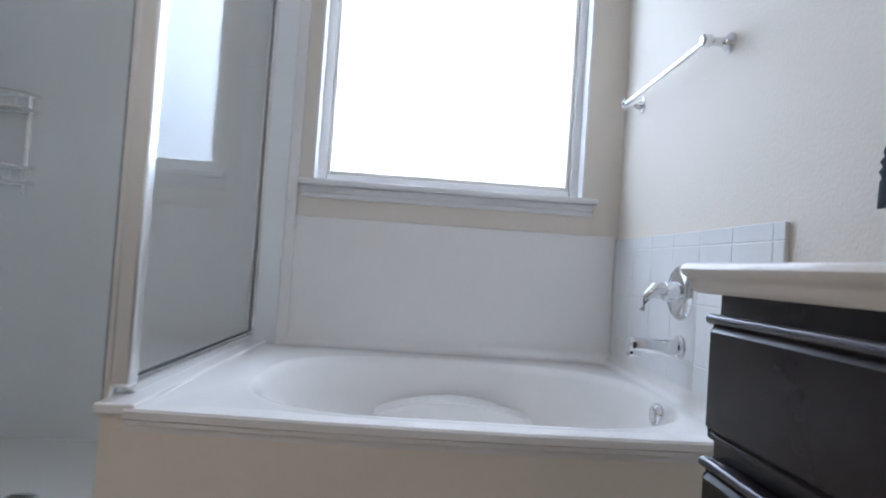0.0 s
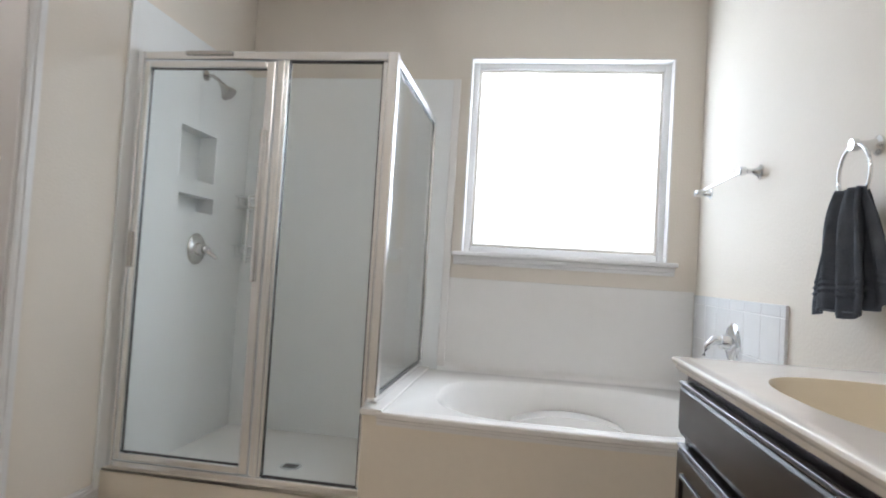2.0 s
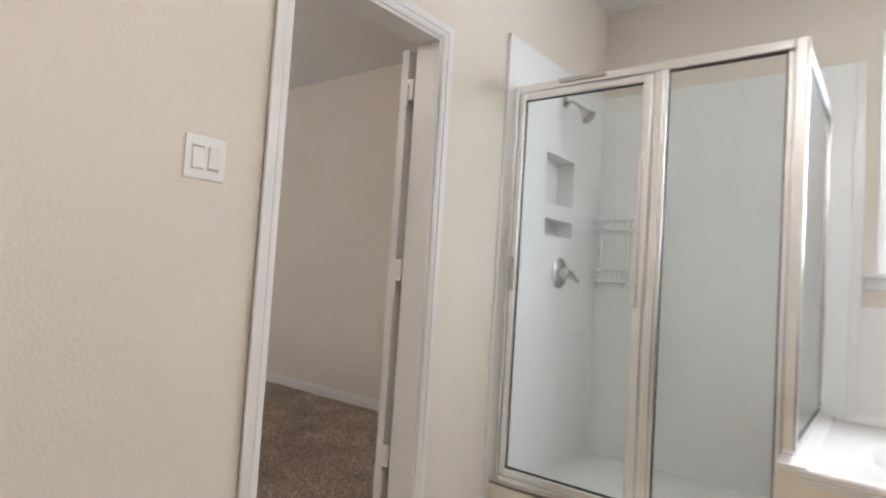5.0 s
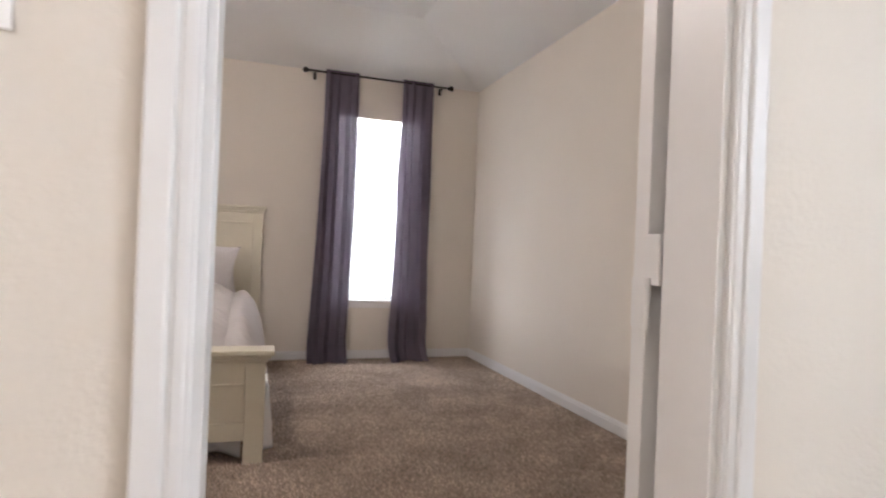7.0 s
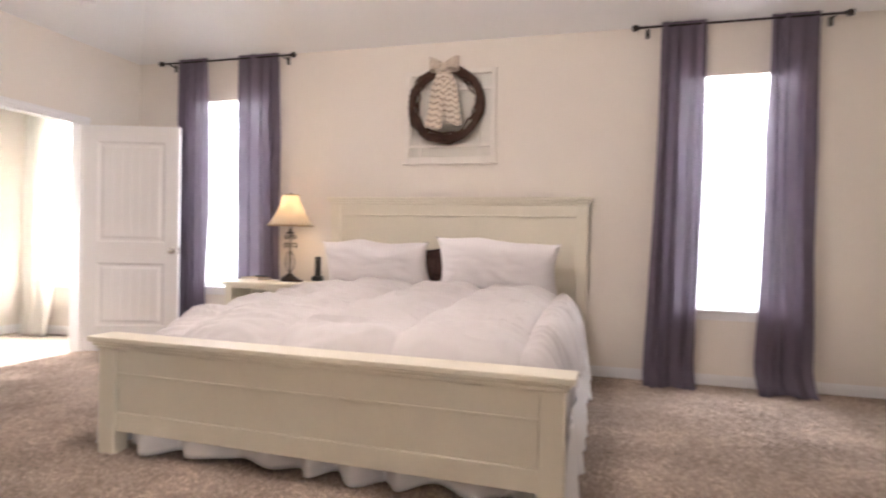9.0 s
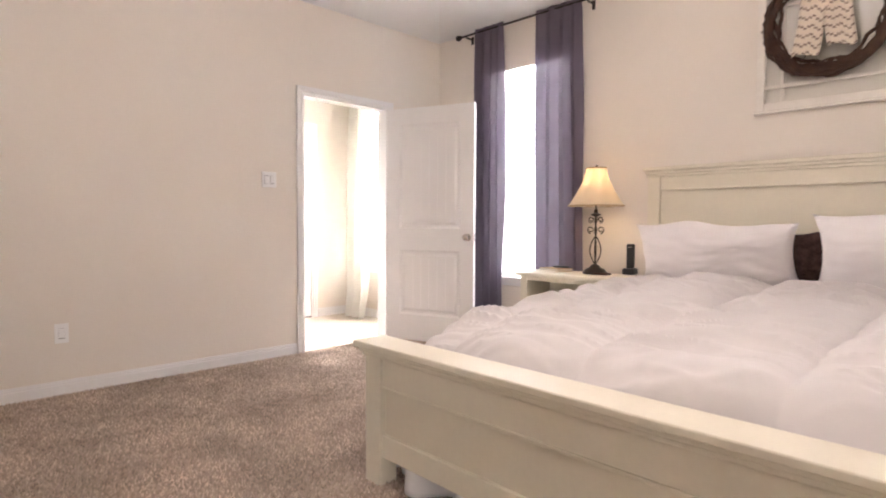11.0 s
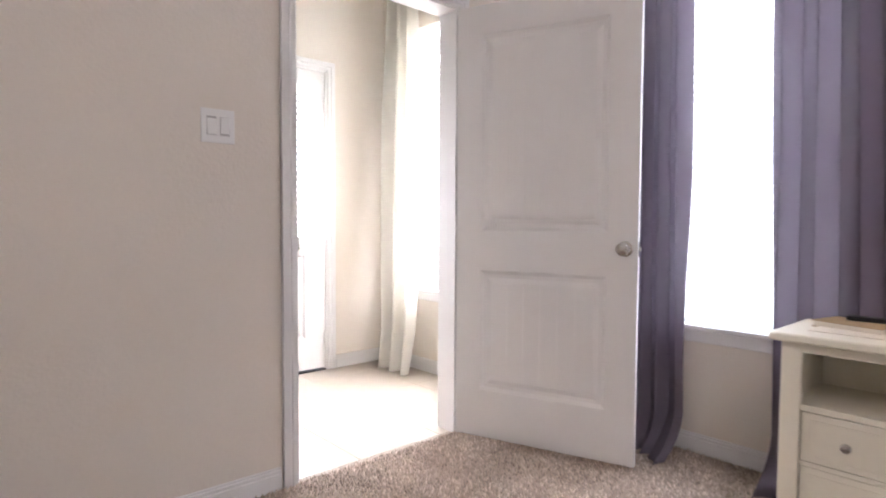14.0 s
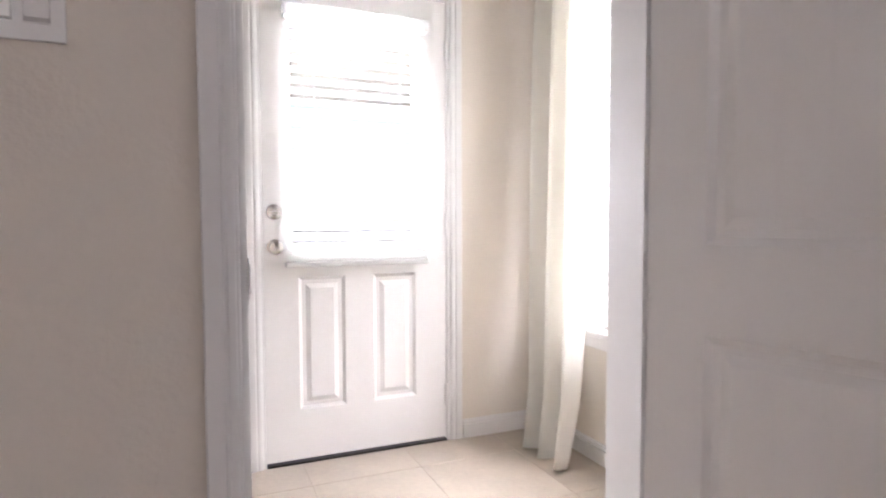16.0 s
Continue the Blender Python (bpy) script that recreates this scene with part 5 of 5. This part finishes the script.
curtain_set(-1.905, -0.425, 2.71, [(-1.69, -1.375, -1.76, -1.42), (-0.945, -0.635, -0.99, -0.62)], "north")
curtain_set(-6.24, -4.775, 2.70, [(-6.02, -5.70, -6.00, -5.68), (-5.365, -4.95, -5.32, -4.88)], "south")

sd = thing("smoke_detector", (-3.83, -6.09, 2.99), "small round ceiling detector", "detector")
tilt = Matrix.Translation((-3.83, S + 0.46, 2.74 + 0.46 * 0.3 / INS)) @ Matrix.Rotation(math.atan2(0.3, INS), 4, "X")
bm = lathe([(0.055, 0.004), (0.055, -0.015), (0.045, -0.028), (0.01, -0.030)], (0, 0, 0))
bm.transform(tilt)
part("cover", bm, PLASTIC, sd, "", True)



def ceiling_light(at, label, watts, color):
    l = thing("ceiling_light", at, label, "ceiling light", "ceiling lights")
    part("canopy", lathe([(0.15, 0.0), (0.15, -0.02), (0.14, -0.03), (0.02, -0.031)], at), NICKEL, l, "brushed nickel canopy", True)
    part("bowl", lathe([(0.135, -0.03), (0.13, -0.06), (0.10, -0.10), (0.05, -0.12), (0.01, -0.125)], at), BOWL, l, "glowing frosted glass bowl", True)
    data = bpy.data.lights.new("ceiling_lamp", "POINT")
    data.energy, data.color, data.shadow_soft_size = watts, color, 0.14
    new("ceiling_lamp", data).location = Vector(at) - Vector((0, 0, 0.30))


ceiling_light((-2.05, -3.35, HI), "lit ceiling light in the middle of the bedroom", 42, (1, 0.90, 0.80))
# Added fill for the bathroom: fixture and position are assumed, always out of view.
ceiling_light((1.35, -3.6, HB), "unseen ceiling light added to fill the bathroom", 20, (1, 0.90, 0.80))

# strike plate on the entry doorway's lining
sk = thing("strike_plate", (D2[1] - 0.018, S - 0.02, 0.94), "brushed nickel strike plate on the door lining", "strike plate")
part("plate", box(D2[1] - 0.0205, D2[1] - 0.018, S - 0.045, S - 0.004, 0.905, 0.975, 0.001), SATIN, sk)
part("lip", box(D2[1] - 0.0225, D2[1] - 0.018, S - 0.006, S + 0.004, 0.915, 0.965, 0.001), SATIN, sk)

# dark bench by the east wall
be = thing("storage_bench", (-0.5, -3.9, 0), "dark wooden bench with a tan cushion", "bench")
part("seat_frame", box(-0.930, -0.135, -4.70, -3.72, 0.575, 0.655, 0.012, None, None, 3), ESPR, be)
part("cushion", box(-0.90, -0.16, -4.67, -3.76, 0.655, 0.68, 0.012, None, None, 3), PAGES, be, "tan seat cushion", True)
for a in (-0.90, -0.20):
    for c in (-4.57, -3.78):
        part("leg", box(a, a + 0.05, c, c + 0.05, 0.004, 0.575, 0.005), PAGES, be)

# ---- entry ----
cr = thing("entry_curtain_rod", (W, -7.25, 2.66), "dark curtain rod above the entry window", "curtain rod")
part("rod", tube([(W + 0.075, -7.92, 2.66), (W + 0.075, -6.72, 2.66)], 0.009), IRON, cr, "", True)
for y in (-7.88, -6.76):
    part("bracket", box(W, W + 0.075, y - 0.006, y + 0.006, 2.64, 2.652, 0.002), IRON, cr)
for k, (a, b) in enumerate(((-7.86, -7.56), (-6.98, -6.74))):
    c = thing("entry_drapery", (W + 0.08, (a + b) / 2, 0.01), "cream curtain panel hanging to the tile floor", "curtain", "entry curtains")
    def drape(u, v, a=a, b=b, k=k):
        ph = u * 2.6 * 2 * math.pi + 1.6 * noise.noise(Vector((u * 3, v * 1.2, k + 20)))
        kick = max(0, v - 0.9) / 0.1
        return (W + 0.085 + (0.02 + 0.028 * min(1, v * 3)) * math.sin(ph) + 0.07 * v * v + 0.03 * kick, a + (b - a) * u + 0.05 * math.sin(v * 3.0) * (u - 0.5) + 0.06 * v * v, max(2.69 - 2.68 * v, 0.008 + 0.008 * math.sin(u * 17) ** 2))
    thicken(part("drape", soft_sheet(110, 60, drape), CREAMC, c, "", True), 0.002)

# entry floor tiles, laid in a straight grid
ft = thing("tile_floor", (-3.2, -7.3, -0.006), "beige stone-look entry floor tiles", "floor tiles", "", "structure")
tiles = {}
TS = 0.455
gx0, gy0 = -3.70, -7.79
for i in range(-4, 7):
    for j in range(-3, 5):
        a, c = max(gx0 + i * TS + 0.001, W), min(gx0 + (i + 1) * TS - 0.001, -1.4)
        d, e = max(gy0 + j * TS + 0.001, FS), min(gy0 + (j + 1) * TS - 0.001, S - 0.03)
        if c - a < 0.02 or e - d < 0.02:
            continue
        key = (round(c - a, 3), round(e - d, 3))
        if key in tiles:
            o = new("tile", tiles[key])
        else:
            o = mesh_ob("tile", box(0, c - a, 0, e - d, -0.006, 0.0, 0.0006, None, None, 1), FLOORT)
            tiles[key] = o.data
        o.parent = ft
        o.matrix_parent_inverse = ft.matrix_world.inverted()
        o.matrix_basis = pose(a, d, 0.0)


# carpet pile
def carpet_pile():
    rng = np.random.default_rng(3)
    step = 0.0125
    gx, gy = np.meshgrid(np.arange(W + 0.02, E - 0.01, step), np.arange(S + 0.01, N - 0.02, step))
    x, y = gx.ravel(), gy.ravel()
    hidden = (x > W + 0.2) & (x < FX - 0.25) & (y > BY[0] + 0.3) & (y < BY[1] - 0.3)
    x, y = x[~hidden], y[~hidden]
    n = len(x)
    x = x + rng.uniform(-0.006, 0.006, n)
    y = y + rng.uniform(-0.006, 0.006, n)
    h = 0.008 + rng.uniform(0, 0.008, n)
    lx, ly = rng.normal(0, 0.006, n), rng.normal(0, 0.006, n)
    r = rng.uniform(0.0045, 0.0075, n)
    a = rng.uniform(0, 6.283, n)
    co = np.zeros((n, 4, 3), np.float32)
    for k in range(3):
        co[:, k, 0] = x + r * np.cos(a + k * 2.0944)
        co[:, k, 1] = y + r * np.sin(a + k * 2.0944)
        co[:, k, 2] = 0.002
    co[:, 3, 0], co[:, 3, 1], co[:, 3, 2] = x + lx, y + ly, 0.004 + h
    idx = (np.arange(n)[:, None, None] * 4 + np.array([[0, 1, 3], [1, 2, 3], [2, 0, 3]])[None]).reshape(-1)
    me = bpy.data.meshes.new("carpet_pile")
    me.vertices.add(n * 4)
    me.vertices.foreach_set("co", co.ravel())
    me.loops.add(n * 9)
    me.loops.foreach_set("vertex_index", idx)
    me.polygons.add(n * 3)
    me.polygons.foreach_set("loop_start", np.arange(n * 3) * 3)
    me.update(calc_edges=True)
    me.materials.append(PILE)
    tagged(new("carpet_pile", me), "tufted brown-beige carpet pile covering the bedroom", "carpet", "", "stuff")


carpet_pile()
